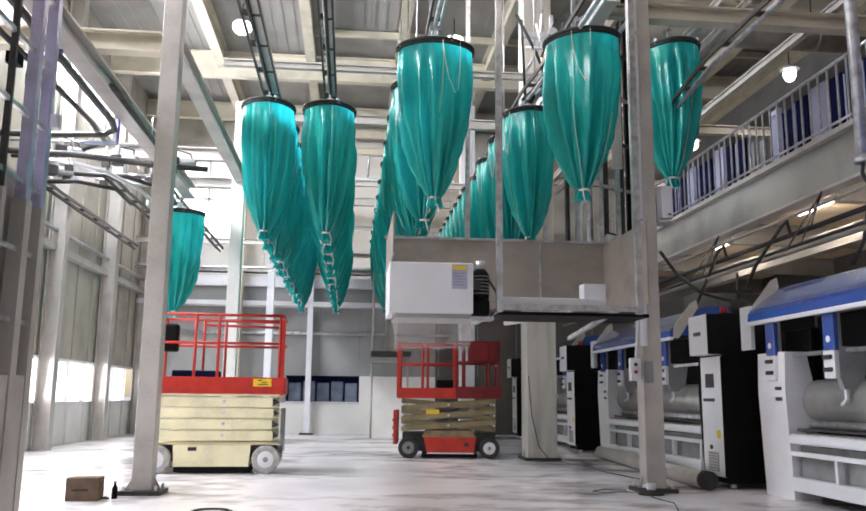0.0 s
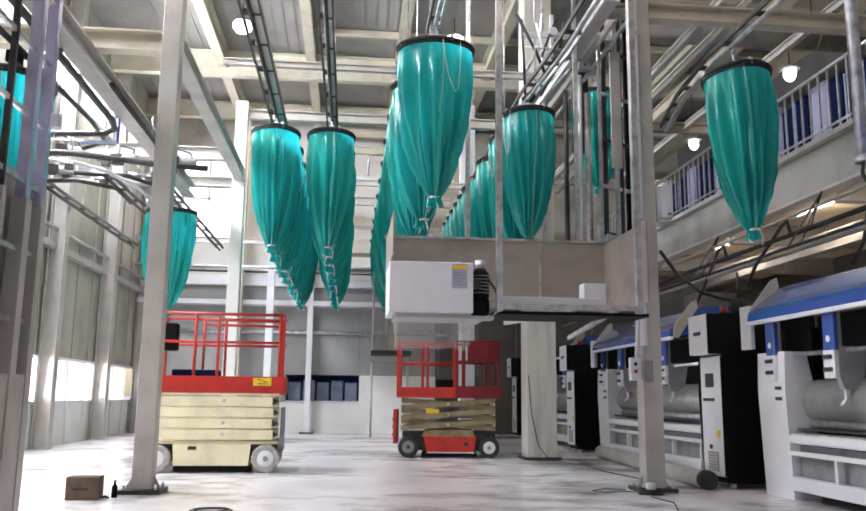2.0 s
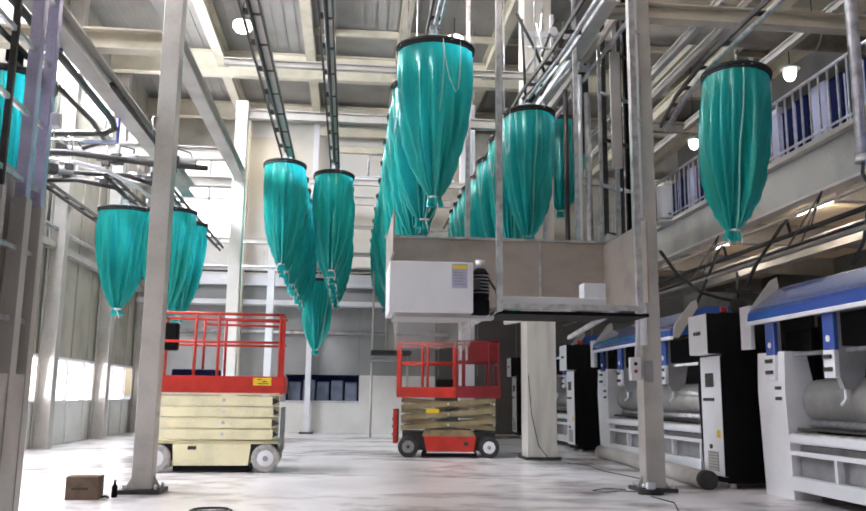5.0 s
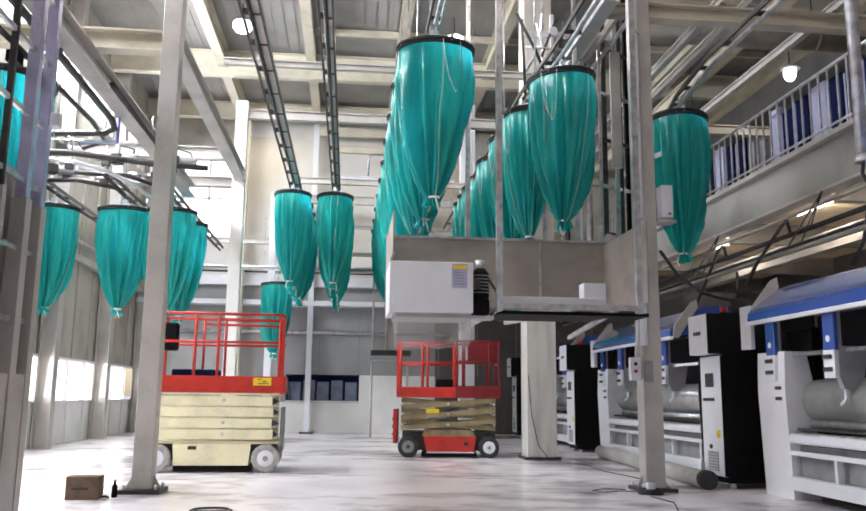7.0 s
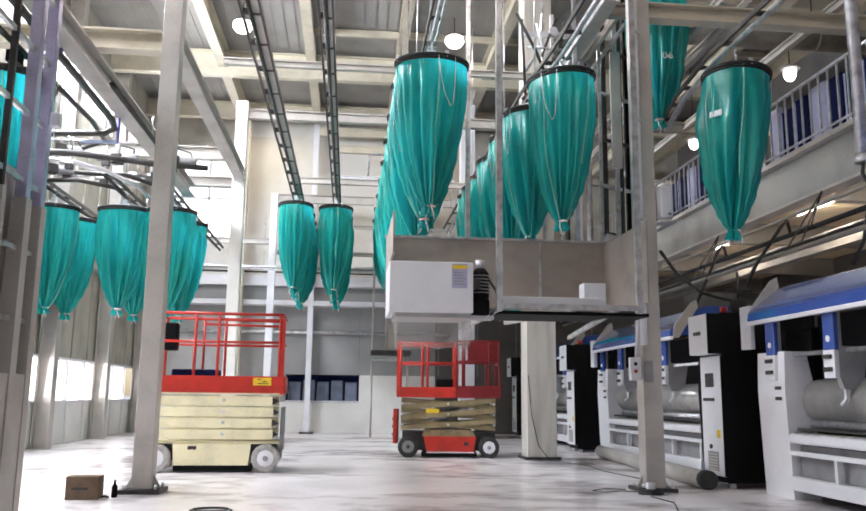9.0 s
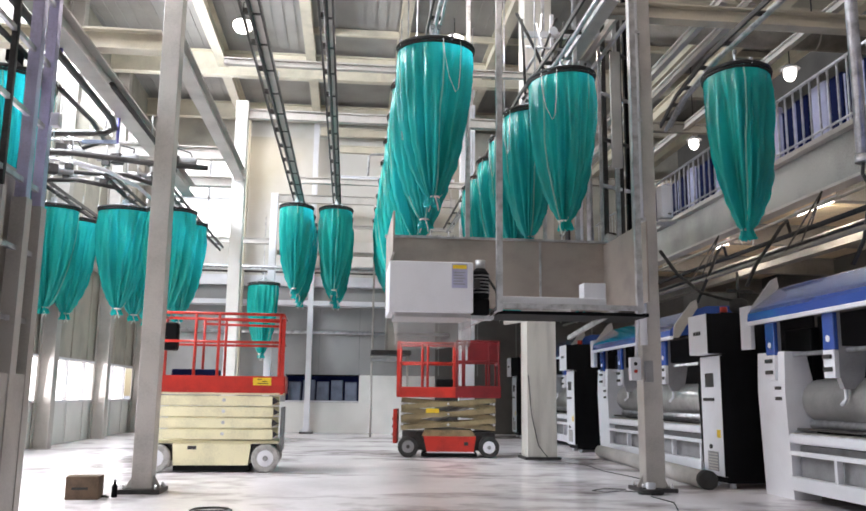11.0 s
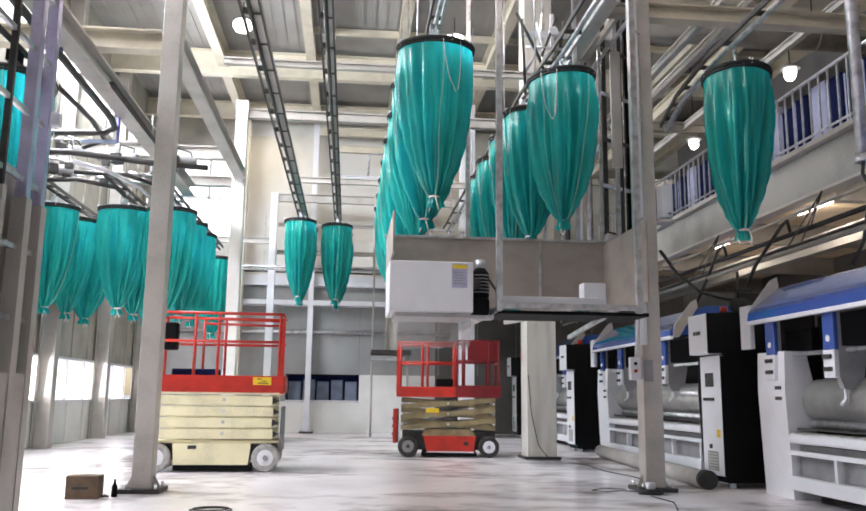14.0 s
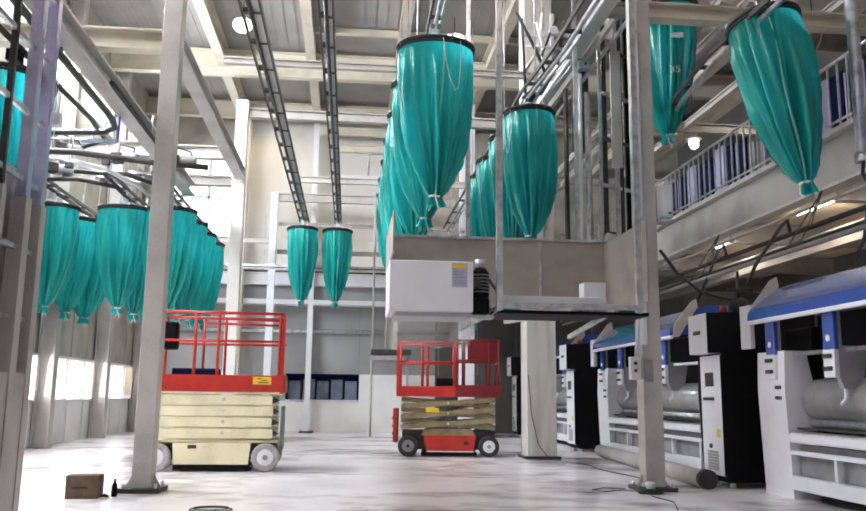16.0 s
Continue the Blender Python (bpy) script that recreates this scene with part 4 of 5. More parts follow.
def after_station(t0):
    """The way from the filling station: back behind the column, up the lift, and off to the far side."""
    t1 = DEPART[t0]
    rows = [(t1, (*STATION, -22.0)), (t1 + 0.12, (4.52, 10.7, 4.97, -30.0)), (t1 + 0.28, (4.46, 10.8, 4.82, -30.0)), (t1 + 0.48, (4.5, 10.9, 6.25, 20.0)), (t1 + 0.66, (4.45, 11.5, 7.1, 40.0)),
            (t1 + 0.92, (4.75, 15.5, 7.05, 80.0)), (t1 + 1.05, (4.45, 15.9, 6.9, 90.0)), (t1 + 1.2, (3.6, 18.0, 6.0, 90.0))]
    k = REST[0]  # order of arrival
    REST[0] += 1
    rows.append((t1 + 1.4, (2.6 + 0.45 * k, 21.8, 5.2, 90.0)))
    return rows


def trip(t0, start):
    """The quick swing round the bend to the filling station, and how the bag comes to rest there."""
    if start == "E":
        rows = [(t0, (*E_AT, -150.0)), (t0 + 0.1, (2.72, 9.85, 5.38, -140.0)), (t0 + 0.14, (2.78, 9.45, 5.5, -130.0)), (t0 + 0.2, (3.07, 8.75, 5.5, -105.0)), (t0 + 0.26, (3.98, 8.1, 5.4, -70.0, -3.0))]
    else:
        rows = [(t0, (C_X, C_Y, C_Z, -90.0)), (t0 + 0.1, (1.02, 9.0, 5.5, -80.0)), (t0 + 0.2, (1.68, 8.3, 5.38, -45.0, -6.0)), (t0 + 0.26, (3.4, 8.0, 5.4, -36.0, -9.0))]
    rows += [(t0 + 0.3, (4.54, 8.3, 5.28, -30.0, -10.0)), (t0 + 0.4, (*STATION, -22.0, 3.0)), (t0 + 0.5, (*STATION, -22.0, -3.5)), (t0 + 0.6, (*STATION, -22.0, 4.0)), (t0 + 0.72, (*STATION, -22.0, -1.0))]
    return rows if DEPART[t0] > t0 + 0.8 else rows[:-3]


def key(ob, rows):
    rows = [r for r in rows if r[0] <= 16.6]
    if rows[0][0] > 0:
        rows.insert(0, (0.0, rows[0][1]))
    if rows[-1][0] < 16.0:
        rows.append((16.0, rows[-1][1]))
    kept = [r for r in rows if r[0] >= 0]
    if rows[0][0] < 0 and kept[0][0] > 0:
        before = [r for r in rows if r[0] < 0][-1]
        f = -before[0] / (kept[0][0] - before[0])
        kept.insert(0, (0.0, tuple(a + (b - a) * f for a, b in zip(before[1], kept[0][1]))))
    walk(ob, [(t, pose(x, y, z, 0, sum(tilt), r)) for t, (x, y, z, r, *tilt) in kept])


def queue_d(place):
    """Where the bag at this place of lane D hangs; the queue is denser at its far end."""
    return D_Y + D_PITCH * min(place, 3) + 0.72 * max(place - 3, 0)


def motions_cd():
    # lane C
    for i in range(11):
        rows = [(0.0, (C_X, C_Y + i * C_PITCH, C_Z, -90.0))]
        place = i
        for t0 in C_LEAVES:
            if place == 0:
                rows += trip(t0, "C") + after_station(t0)
                break
            y = C_Y + place * C_PITCH
            rows.append((t0 + 0.08, (C_X, y, C_Z, -90.0)))
            if place == 1:
                rows.append((t0 + 0.24, (C_X, C_WAIT, C_Z, -90.0)))
                rows.append((t0 + 0.46, (C_X, C_WAIT, C_Z, -90.0)))
                rows.append((t0 + 0.56, (C_X, C_Y, C_Z, -90.0)))
            else:
                rows.append((t0 + 0.3, (C_X, y - C_PITCH, C_Z, -90.0)))
            place -= 1
        ob = bag(C_X, C_Y + i * C_PITCH, C_Z)
        if i < 4:
            number_on(ob, NUMBERS.get(C_LEAVES[i], ""))
        key(ob, rows)
    # the stop before the bend, and lane D behind it
    for i in range(-1, 11):
        rows, place = [], i
        for t0 in E_LEAVES:
            if place == -1:
                if not rows:
                    rows.append((-1.0, (*E_AT, -150.0)))
                rows += trip(t0, "E") + after_station(t0)
                text = NUMBERS.get(t0, "")
                break
            y = queue_d(place)
            rows.append((t0 + 0.5, (D_X, y, D_Z, -180.0)))
            if place == 0:
                rows.append((t0 + 0.72, (*E_AT, -150.0)))
            else:
                rows.append((t0 + 0.74, (D_X, queue_d(place - 1), D_Z, -180.0)))
            place -= 1
            text = ""
        ob = bag(D_X, queue_d(max(i, 0)), D_Z)
        if text:
            number_on(ob, text)
        key(ob, rows)
    # the bag that is in the lift at the start
    ob = bag(4.95, 12.3, 6.4)
    key(ob, [(0.0, (4.5, 10.9, 6.1, 20.0)), (0.2, (4.45, 11.5, 7.1, 40.0)), (0.4, (4.75, 15.5, 7.05, 80.0)), (0.52, (4.45, 15.9, 6.9, 90.0)), (0.66, (3.6, 18.0, 6.0, 90.0)), (0.85, (2.1, 21.8, 5.2, 90.0))])
    # the bag that passes the storage tracks at the start
    ob = bag(-3.4, 15.5, 4.57)
    tagged(ob, "teal nylon laundry bag parked behind the lift frame")
    key(ob, [(0.0, (-3.35, 16.0, 4.57, 90.0)), (0.2, (-3.6, 13.5, 4.35, 60.0)), (0.36, (-5.6, 11.0, 4.4, 30.0)), (0.62, (-5.6, 11.0, 4.4, 20.0)), (0.8, (-4.16, 11.5, 4.38, 10.0)), (1.0, (-3.9, 10.0, 4.4, 0.0)), (1.3, (-3.68, 8.9, 4.42, 0.0))])


def motions():
    motions_ab()
    motions_cd()


# ---- scissor lifts ----
def wheel_part(lift, x, y, r, w, tyre, hub):
    t = part("wheel", tube(bm_new(), [(0, -w / 2, 0), (0, -w / 2 + 0.015, 0), (0, w / 2 - 0.015, 0), (0, w / 2, 0)], [r * 0.9, r, r, r * 0.9], 28), tyre, lift, at=pose(x, y, r))
    side = -1 if y < 0 else 1
    part("rim", tube(bm_new(), [(0, side * (w / 2 - 0.01), 0), (0, side * (w / 2 + 0.012), 0)], [r * 0.62, r * 0.55], 24), hub, t)
    part("hub", tube(bm_new(), [(0, side * w / 2, 0), (0, side * (w / 2 + 0.035), 0)], [r * 0.2, r * 0.16], 14), "grey" if hub != "grey" else "dark", t)


def guard_rail(lift, mat, x0, x1, y, z0, z1, posts, ends=True):
    bm = bm_new()
    tube(bm, [(x0, y, z1), (x1, y, z1)], 0.022)
    part("top_rail", bm, mat, lift)
    part("mid_rail", tube(bm_new(), [(x0, y, (z0 + z1) / 2 + 0.04), (x1, y, (z0 + z1) / 2 + 0.04)], 0.02), mat, lift)
    for x in posts:
        part("post", tube(bm_new(), [(x, y, z0), (x, y, z1)], 0.022), mat, lift)


def scissor_arms(lift, mat, x0, x1, z0, z1, levels, y, th, pin):
    """Folded crossing arms, level over level."""
    step = (z1 - z0) / levels
    for i in range(levels):
        a, b = z0 + i * step + 0.025, z0 + (i + 1) * step - 0.025
        part("scissor_arm", bar(bm_new(), (x0, y, a), (x1, y, b), 0.04, th), mat, lift)
        part("scissor_arm", bar(bm_new(), (x0, y + 0.06 * (1 if y < 0 else -1), b), (x1, y + 0.06 * (1 if y < 0 else -1), a), 0.04, th), mat, lift)
        for x in ((x0 + x1) / 2, x0 + 0.03, x1 - 0.03):
            part("pin", tube(bm_new(), [(x, y - 0.045, (a + b) / 2), (x, y + 0.045, (a + b) / 2)], 0.022, 10), pin, lift)


def lift_cream():
    # origin under the middle of the lift, its long side along x
    l = thing("scissor_lift", "red and cream scissor lift with folded arms and white wheels", "scissor lift", (-1.89, 12.72, 0, 0, 0, 2), "scissor lifts")
    L, W = 1.9, 1.0
    for x in (-0.80, 0.72):
        for y in (-0.44, 0.44):
            wheel_part(l, x, y, 0.2, 0.13, "grey_tyre", "white")
    bm = bm_new()
    prism(bm, [(-0.56, 0.10), (0.48, 0.10), (0.50, 0.40), (-0.58, 0.40)], "y", -0.46, 0.46)
    part("chassis", bm, "cream", l, "cream chassis with battery doors")
    part("chassis_top", one(-L / 2 + 0.08, L / 2 - 0.06, -0.42, 0.42, 0.40, 0.44, 0.008), "cream", l)
    part("axle_beam", one(-0.92, 0.84, -0.3, 0.3, 0.16, 0.38), "dark", l)
    # black box standing in for the contact shadow under the chassis
    part("pothole_guard", one(-0.56, 0.5, -0.44, 0.44, 0.02, 0.098), "black", l, "black block for the shade under the chassis")
    part("label_plate", one(-0.37, -0.25, -0.468, -0.458, 0.32, 0.37), "ink", l, "dark label plate")
    for i in range(4):
        z0 = 0.46 + i * 0.158
        bm = bm_new()
        box(bm, -L / 2 + 0.1, L / 2 - 0.14 - 0.02 * (i % 2), -0.46, -0.40, z0, z0 + 0.142, 0.012)
        part("scissor_arm", bm, "cream", l, "cream folded scissor arm")
        bm = bm_new()
        box(bm, -L / 2 + 0.14, L / 2 - 0.1, 0.38, 0.44, z0, z0 + 0.142, 0.012)
        part("scissor_arm", bm, "cream", l)
        part("cross_tube", tube(bm_new(), [(0.1, -0.47, z0 + 0.08), (0.1, 0.45, z0 + 0.08)], 0.025, 12), "galv", l)
        part("arm_end", prism(bm_new(), [(L / 2 - 0.16, z0 + 0.02), (L / 2 - 0.06, z0 + 0.07), (L / 2 - 0.16, z0 + 0.13)], "y", -0.45, -0.41), "dark", l)
        part("arm_end", prism(bm_new(), [(-L / 2 + 0.12, z0 + 0.02), (-L / 2 + 0.03, z0 + 0.07), (-L / 2 + 0.12, z0 + 0.13)], "y", -0.45, -0.41), "dark", l)
    part("ladder", one(L / 2 - 0.045, L / 2, -0.3, 0.3, 0.28, 0.92, 0.01), "grey", l, "grey entry ladder")
    part("deck", one(-L / 2, L / 2 - 0.02, -0.47, 0.47, 1.09, 1.13), "cream", l)
    part("toe_board", one(-L / 2, L / 2, -0.485, -0.465, 1.12, 1.36, 0.004), "red", l, "orange-red toe board")
    part("toe_board", one(-L / 2, L / 2, 0.465, 0.485, 1.12, 1.36, 0.004), "red", l)
    part("toe_board", one(-L / 2 - 0.01, -L / 2 + 0.01, -0.46, 0.46, 1.12, 1.36), "red", l)
    part("toe_board", one(L / 2 - 0.01, L / 2 + 0.01, -0.46, 0.46, 1.12, 1.36), "red", l)
    part("sticker", one(0.50, 0.76, -0.492, -0.486, 1.23, 1.34), "yellow", l, "yellow warning sticker")
    for i, (a, b) in enumerate(((0.56, 0.62), (0.63, 0.70), (0.57, 0.72))):
        part("print_bar", one(a, b, -0.495, -0.493, 1.31 - 0.03 * i, 1.322 - 0.03 * i), "ink", l)
    for y in (-0.46, 0.46):
        guard_rail(l, "red", -L / 2 + 0.03, L / 2 - 0.05, y, 1.36, 2.26, (-L / 2 + 0.03, -0.35, -0.02, L / 2 - 0.09))
        part("second_rail", tube(bm_new(), [(-0.38, y, 2.18), (L / 2 - 0.07, y, 2.16)], 0.02), "red", l)
    for x in (-L / 2 + 0.03, L / 2 - 0.05):
        part("end_rail", tube(bm_new(), [(x, -0.46, 2.26), (x, 0.46, 2.26)], 0.022), "red", l)
        part("end_rail", tube(bm_new(), [(x, -0.46, 1.86), (x, 0.46, 1.86)], 0.02), "red", l)
    part("end_post", bar(bm_new(), (L / 2 - 0.04, -0.47, 1.1), (L / 2 - 0.04, -0.47, 2.2), 0.05, 0.05), "red", l)
    part("control_box", one(-L / 2 + 0.12, -L / 2 + 0.34, -0.42, -0.22, 1.72, 2.12, 0.03), "black", l, "black control box on the rail")
    part("tool_tray", one(-0.72, -0.05, -0.1, 0.32, 1.16, 1.46, 0.02), "navy", l, "dark blue tool tray on the deck")


def lift_red():
    l = thing("scissor_lift", "red scissor lift with worn tan arms and dark wheels", "scissor lift", (1.9, 15.72, 0, 0, 0, -6), "scissor lifts")
    L = 1.92
    for x in (-0.74, 0.74):
        for y in (-0.38, 0.38):
            wheel_part(l, x, y, 0.19, 0.13, "rubber", "grey" if x < 0 else "white")
    bm = bm_new()
    prism(bm, [(-0.40, 0.10), (0.46, 0.10), (0.50, 0.38), (-0.46, 0.38)], "y", -0.42, 0.42)
    part("chassis", bm, "red", l, "orange-red chassis doors")
    part("chassis_lip", one(-0.4, 0.46, -0.43, 0.43, 0.085, 0.105), "white", l)
    part("latch", one(0.28, 0.36, -0.428, -0.42, 0.22, 0.28), "ink", l)
    part("cover", prism(bm_new(), [(-0.5, 0.38), (0.5, 0.38), (0.42, 0.5), (-0.44, 0.5)], "y", -0.38, 0.38), "tan", l, "tan chassis cover")
    part("axle_beam", one(-0.86, 0.86, -0.26, 0.26, 0.12, 0.46), "dark", l)
    # added black box: the dark shade beneath this lift
    part("pothole_guard", one(-0.5, 0.52, -0.4, 0.4, 0.02, 0.084), "black", l, "black block for the shade under the chassis")
    part("ladder", one(-1.03, -0.95, -0.32, 0.32, 0.24, 0.86, 0.012), "red", l, "red entry ladder")
    for z in (0.38, 0.52, 0.66):
        part("ladder_step", one(-1.05, -1.028, -0.26, 0.26, z, z + 0.04), "maroon", l)
    for y in (-0.40, 0.40):
        scissor_arms(l, "tan", -0.88, 0.86, 0.5, 1.06, 3, y, 0.085, "galv")
    for i in range(3):
        part("cross_tube", tube(bm_new(), [(-0.3 + 0.35 * i, -0.4, 0.6 + 0.17 * i), (-0.3 + 0.35 * i, 0.4, 0.6 + 0.17 * i)], 0.035, 12), "tan", l)
    part("lift_cylinder", tube(bm_new(), [(-0.55, 0, 0.55), (0.4, 0, 0.95)], 0.06, 14), "galv", l)
    part("sticker", one(-0.42, -0.18, -0.432, -0.424, 0.80, 0.88), "yellow", l, "faded yellow sticker")
    part("deck", one(-L / 2, L / 2, -0.42, 0.42, 1.08, 1.12), "maroon", l)
    for y in (-0.43, 0.43):
        part("toe_board", one(-L / 2, 0.12, y - 0.01, y + 0.01, 1.08, 1.27, 0.003), "red", l, "orange-red toe board")
        part("toe_board", one(0.13, L / 2, y - 0.014, y + 0.006, 1.08, 1.30, 0.003), "maroon", l, "deep red toe board of the extension deck")
        guard_rail(l, "red", -L / 2 + 0.03, 0.12, y, 1.27, 2.08, (-L / 2 + 0.03, -0.5, -0.4, 0.1))
        guard_rail(l, "maroon", 0.13, L / 2 - 0.03, y - 0.02 * (1 if y < 0 else -1), 1.3, 2.12, (0.15, 0.28, L / 2 - 0.22, L / 2 - 0.04))
    part("end_panel", one(0.34, L / 2 - 0.02, -0.452, -0.44, 1.74, 2.14, 0.004), "maroon", l, "deep red cloth-covered rail panel")
    for x in (-L / 2 + 0.03, L / 2 - 0.03):
        for z in (1.72, 2.1):
            part("end_rail", tube(bm_new(), [(x, -0.43, z), (x, 0.43, z)], 0.022), "red" if x < 0 else "maroon", l)
    part("control_box", one(-0.24, 0.08, -0.3, -0.06, 1.28, 1.42, 0.02), "black", l, "black control box")
    part("side_post", bar(bm_new(), (-L / 2 + 0.02, -0.44, 1.1), (-L / 2 + 0.02, -0.44, 2.1), 0.06, 0.06), "red", l)


lift_cream()
lift_red()


# ---- ironers along the right side ----
IX = 5.0


def ironer(y0, y1, first, h0=0.0):
    """An ironing machine from y0 (near) to y1 (far), its feed side toward the aisle."""
    m = thing("ironer", "blue and white flatwork ironer with steel rollers" if first else "blue and white flatwork ironer beyond a control cabinet", "ironer", (IX, y0, 0), "flatwork ironers")
    L = y1 - y0
    # end stands
    for a, b in ((0.0, 0.32), (L - 0.63, L)):
        bm = bm_new()
        prism(bm, [(0.02, 0.0), (0.34, 0.0), (0.34, 1.25), (0.26, 1.66), (0.0, 1.66), (-0.02, 1.2)], "y", a, b)
        part("end_stand", bm, "black" if a == 0.0 else "white", m, "black near end stand" if a == 0.0 else "white end stand")
        part("end_cover", one(0.34, 1.7, a + 0.02, b - 0.02, 0.12, 1.95, 0.03), "black", m, "black side housing")
        for dz in (0, 0.12):
            part("switch", one(-0.035, -0.015, a + 0.08, a + 0.2, 1.1 + dz, 1.14 + dz), "ink", m)
    # hood
    bm = bm_new()
    prism(bm, [(-0.1, 2.05), (-0.09, 2.15), (-0.05, 2.2), (0.34, 2.48), (0.5, 2.53), (1.5, 2.56), (1.6, 2.3), (0.5, 2.1)], "y", h0 + 0.03, L + 0.02)
    part("hood", bm, "blue", m, "glossy blue hood")
    part("hood_trim", one(-0.125, -0.07, h0 - 0.03, L + 0.02, 2.0, 2.05, 0.01), "white", m, "white trim under the hood")
    for a, b in ((L + 0.025, L + 0.06), (h0 - 0.02, h0 + 0.025)):
        bm = bm_new()
        prism(bm, [(-0.06, 2.03), (-0.04, 2.22), (0.24, 2.58), (0.32, 2.62), (0.34, 2.5), (0.02, 2.03)], "y", a, b)
        part("hood_end", bm, "steel", m, "pale hood end plate")
    part("end_plate", one(-0.06, 0.0, L + 0.04, L + 0.3, 1.72, 2.26, 0.01), "white", m, "white end plate under the hood")
    # hanging feeding arms
    n = 4
    for i in range(n):
        y = h0 + 0.42 + (L - h0 - 0.9) * (i + 0.0) / (n - 1)
        arm = part("feeder_arm", prism(bm_new(), [(0.018, 2.04), (0.06, 2.04), (0.06, 1.66), (0.34, 1.66), (0.29, 1.36), (0.22, 1.22), (0.06, 1.22), (0.018, 1.34)], "y", y + 0.02, y + 0.1), "arm_grey", m, "grey feeding arm with a blue front")
        part("arm_front", one(-0.04, 0.015, y, y + 0.2, 1.62, 2.01, 0.01), "blue", arm, "blue front plate")
        part("arm_head", one(-0.05, 0.012, y, y + 0.2, 1.33, 1.62, 0.012), "white", arm, "white feeding head")
        part("badge", tube(bm_new(), [(-0.046, y + 0.1, 1.74), (-0.04, y + 0.1, 1.74)], 0.035, 14), "white", arm)
        for dz in (0, 0.13):
            part("clip", one(-0.075, -0.048, y + 0.03, y + 0.18, 1.40 + dz, 1.445 + dz, 0.006), "ink", arm)
        for dy in (0.0, 0.12):
            part("finger", tube(bm_new(), [(0.09 + dy, y + 0.06, 1.24), (0.09 + dy * 1.2, y + 0.05, 1.12), (0.02 + dy * 1.3, y + 0.03, 1.06)], 0.02, 8), "white", arm)
    # inside
    # black block gives the dark, shaded void between hood and roller
    part("back_housing", one(0.46, 1.75, 0.33, L - 0.56, 0.75, 2.08, 0.02), "black", m, "black block for the shaded interior")
    part("crossbar", tube(bm_new(), [(0.12, 0.3, 1.62), (0.12, L - 0.5, 1.62)], 0.025, 10), "galv", m)
    part("roller", tube(bm_new(), [(0.38, 0.34, 1.1), (0.38, 0.40, 1.1), (0.38, L - 0.70, 1.1), (0.38, L - 0.66, 1.1), (0.38, L - 0.64, 1.1)], [0.12, 0.24, 0.24, 0.19, 0.1], 36), "roller", m, "polished steel roller")
    part("roller", tube(bm_new(), [(0.3, 0.34, 0.84), (0.3, L - 0.6, 0.84)], 0.05, 18), "galv", m, "thin steel feed roller")
    part("drip_tray", one(0.1, 0.45, 0.34, L - 0.6, 0.77, 0.79), "dark", m)
    part("feed_table", one(-0.02, 0.3, 0.33, L - 0.64, 0.62, 0.73, 0.03), "white", m, "white feed table")
    part("front_rail", one(0.0, 0.06, 0.32, L - 0.63, 0.49, 0.54, 0.008), "white", m)
    part("bottom_rail", one(-0.03, 0.08, 0.32, L - 0.63, 0.11, 0.26, 0.012), "white", m, "white bottom rail")
    part("kick_panel", one(0.12, 0.16, 0.32, L - 0.63, 0.2, 0.6), "grey", m)
    k = max(2, int((L - 0.8) / 0.9))
    for i in range(k + 1):
        y = 0.36 + (L - 1.0) * i / k
        part("upright", one(0.005, 0.07, y, y + 0.05, 0.26, 0.49), "white", m)
    for i in range(16):
        y = 0.5 + (L - 1.3) * i / 15
        part("belt", one(-0.025, 0.32, y, y + 0.08, 0.732, 0.742), "belt", m)
    for y in (0.1, L - 0.2):
        part("foot", tube(bm_new(), [(0.15, y, 0.0), (0.15, y, 0.05)], 0.05, 10), "galv", m)
    return m


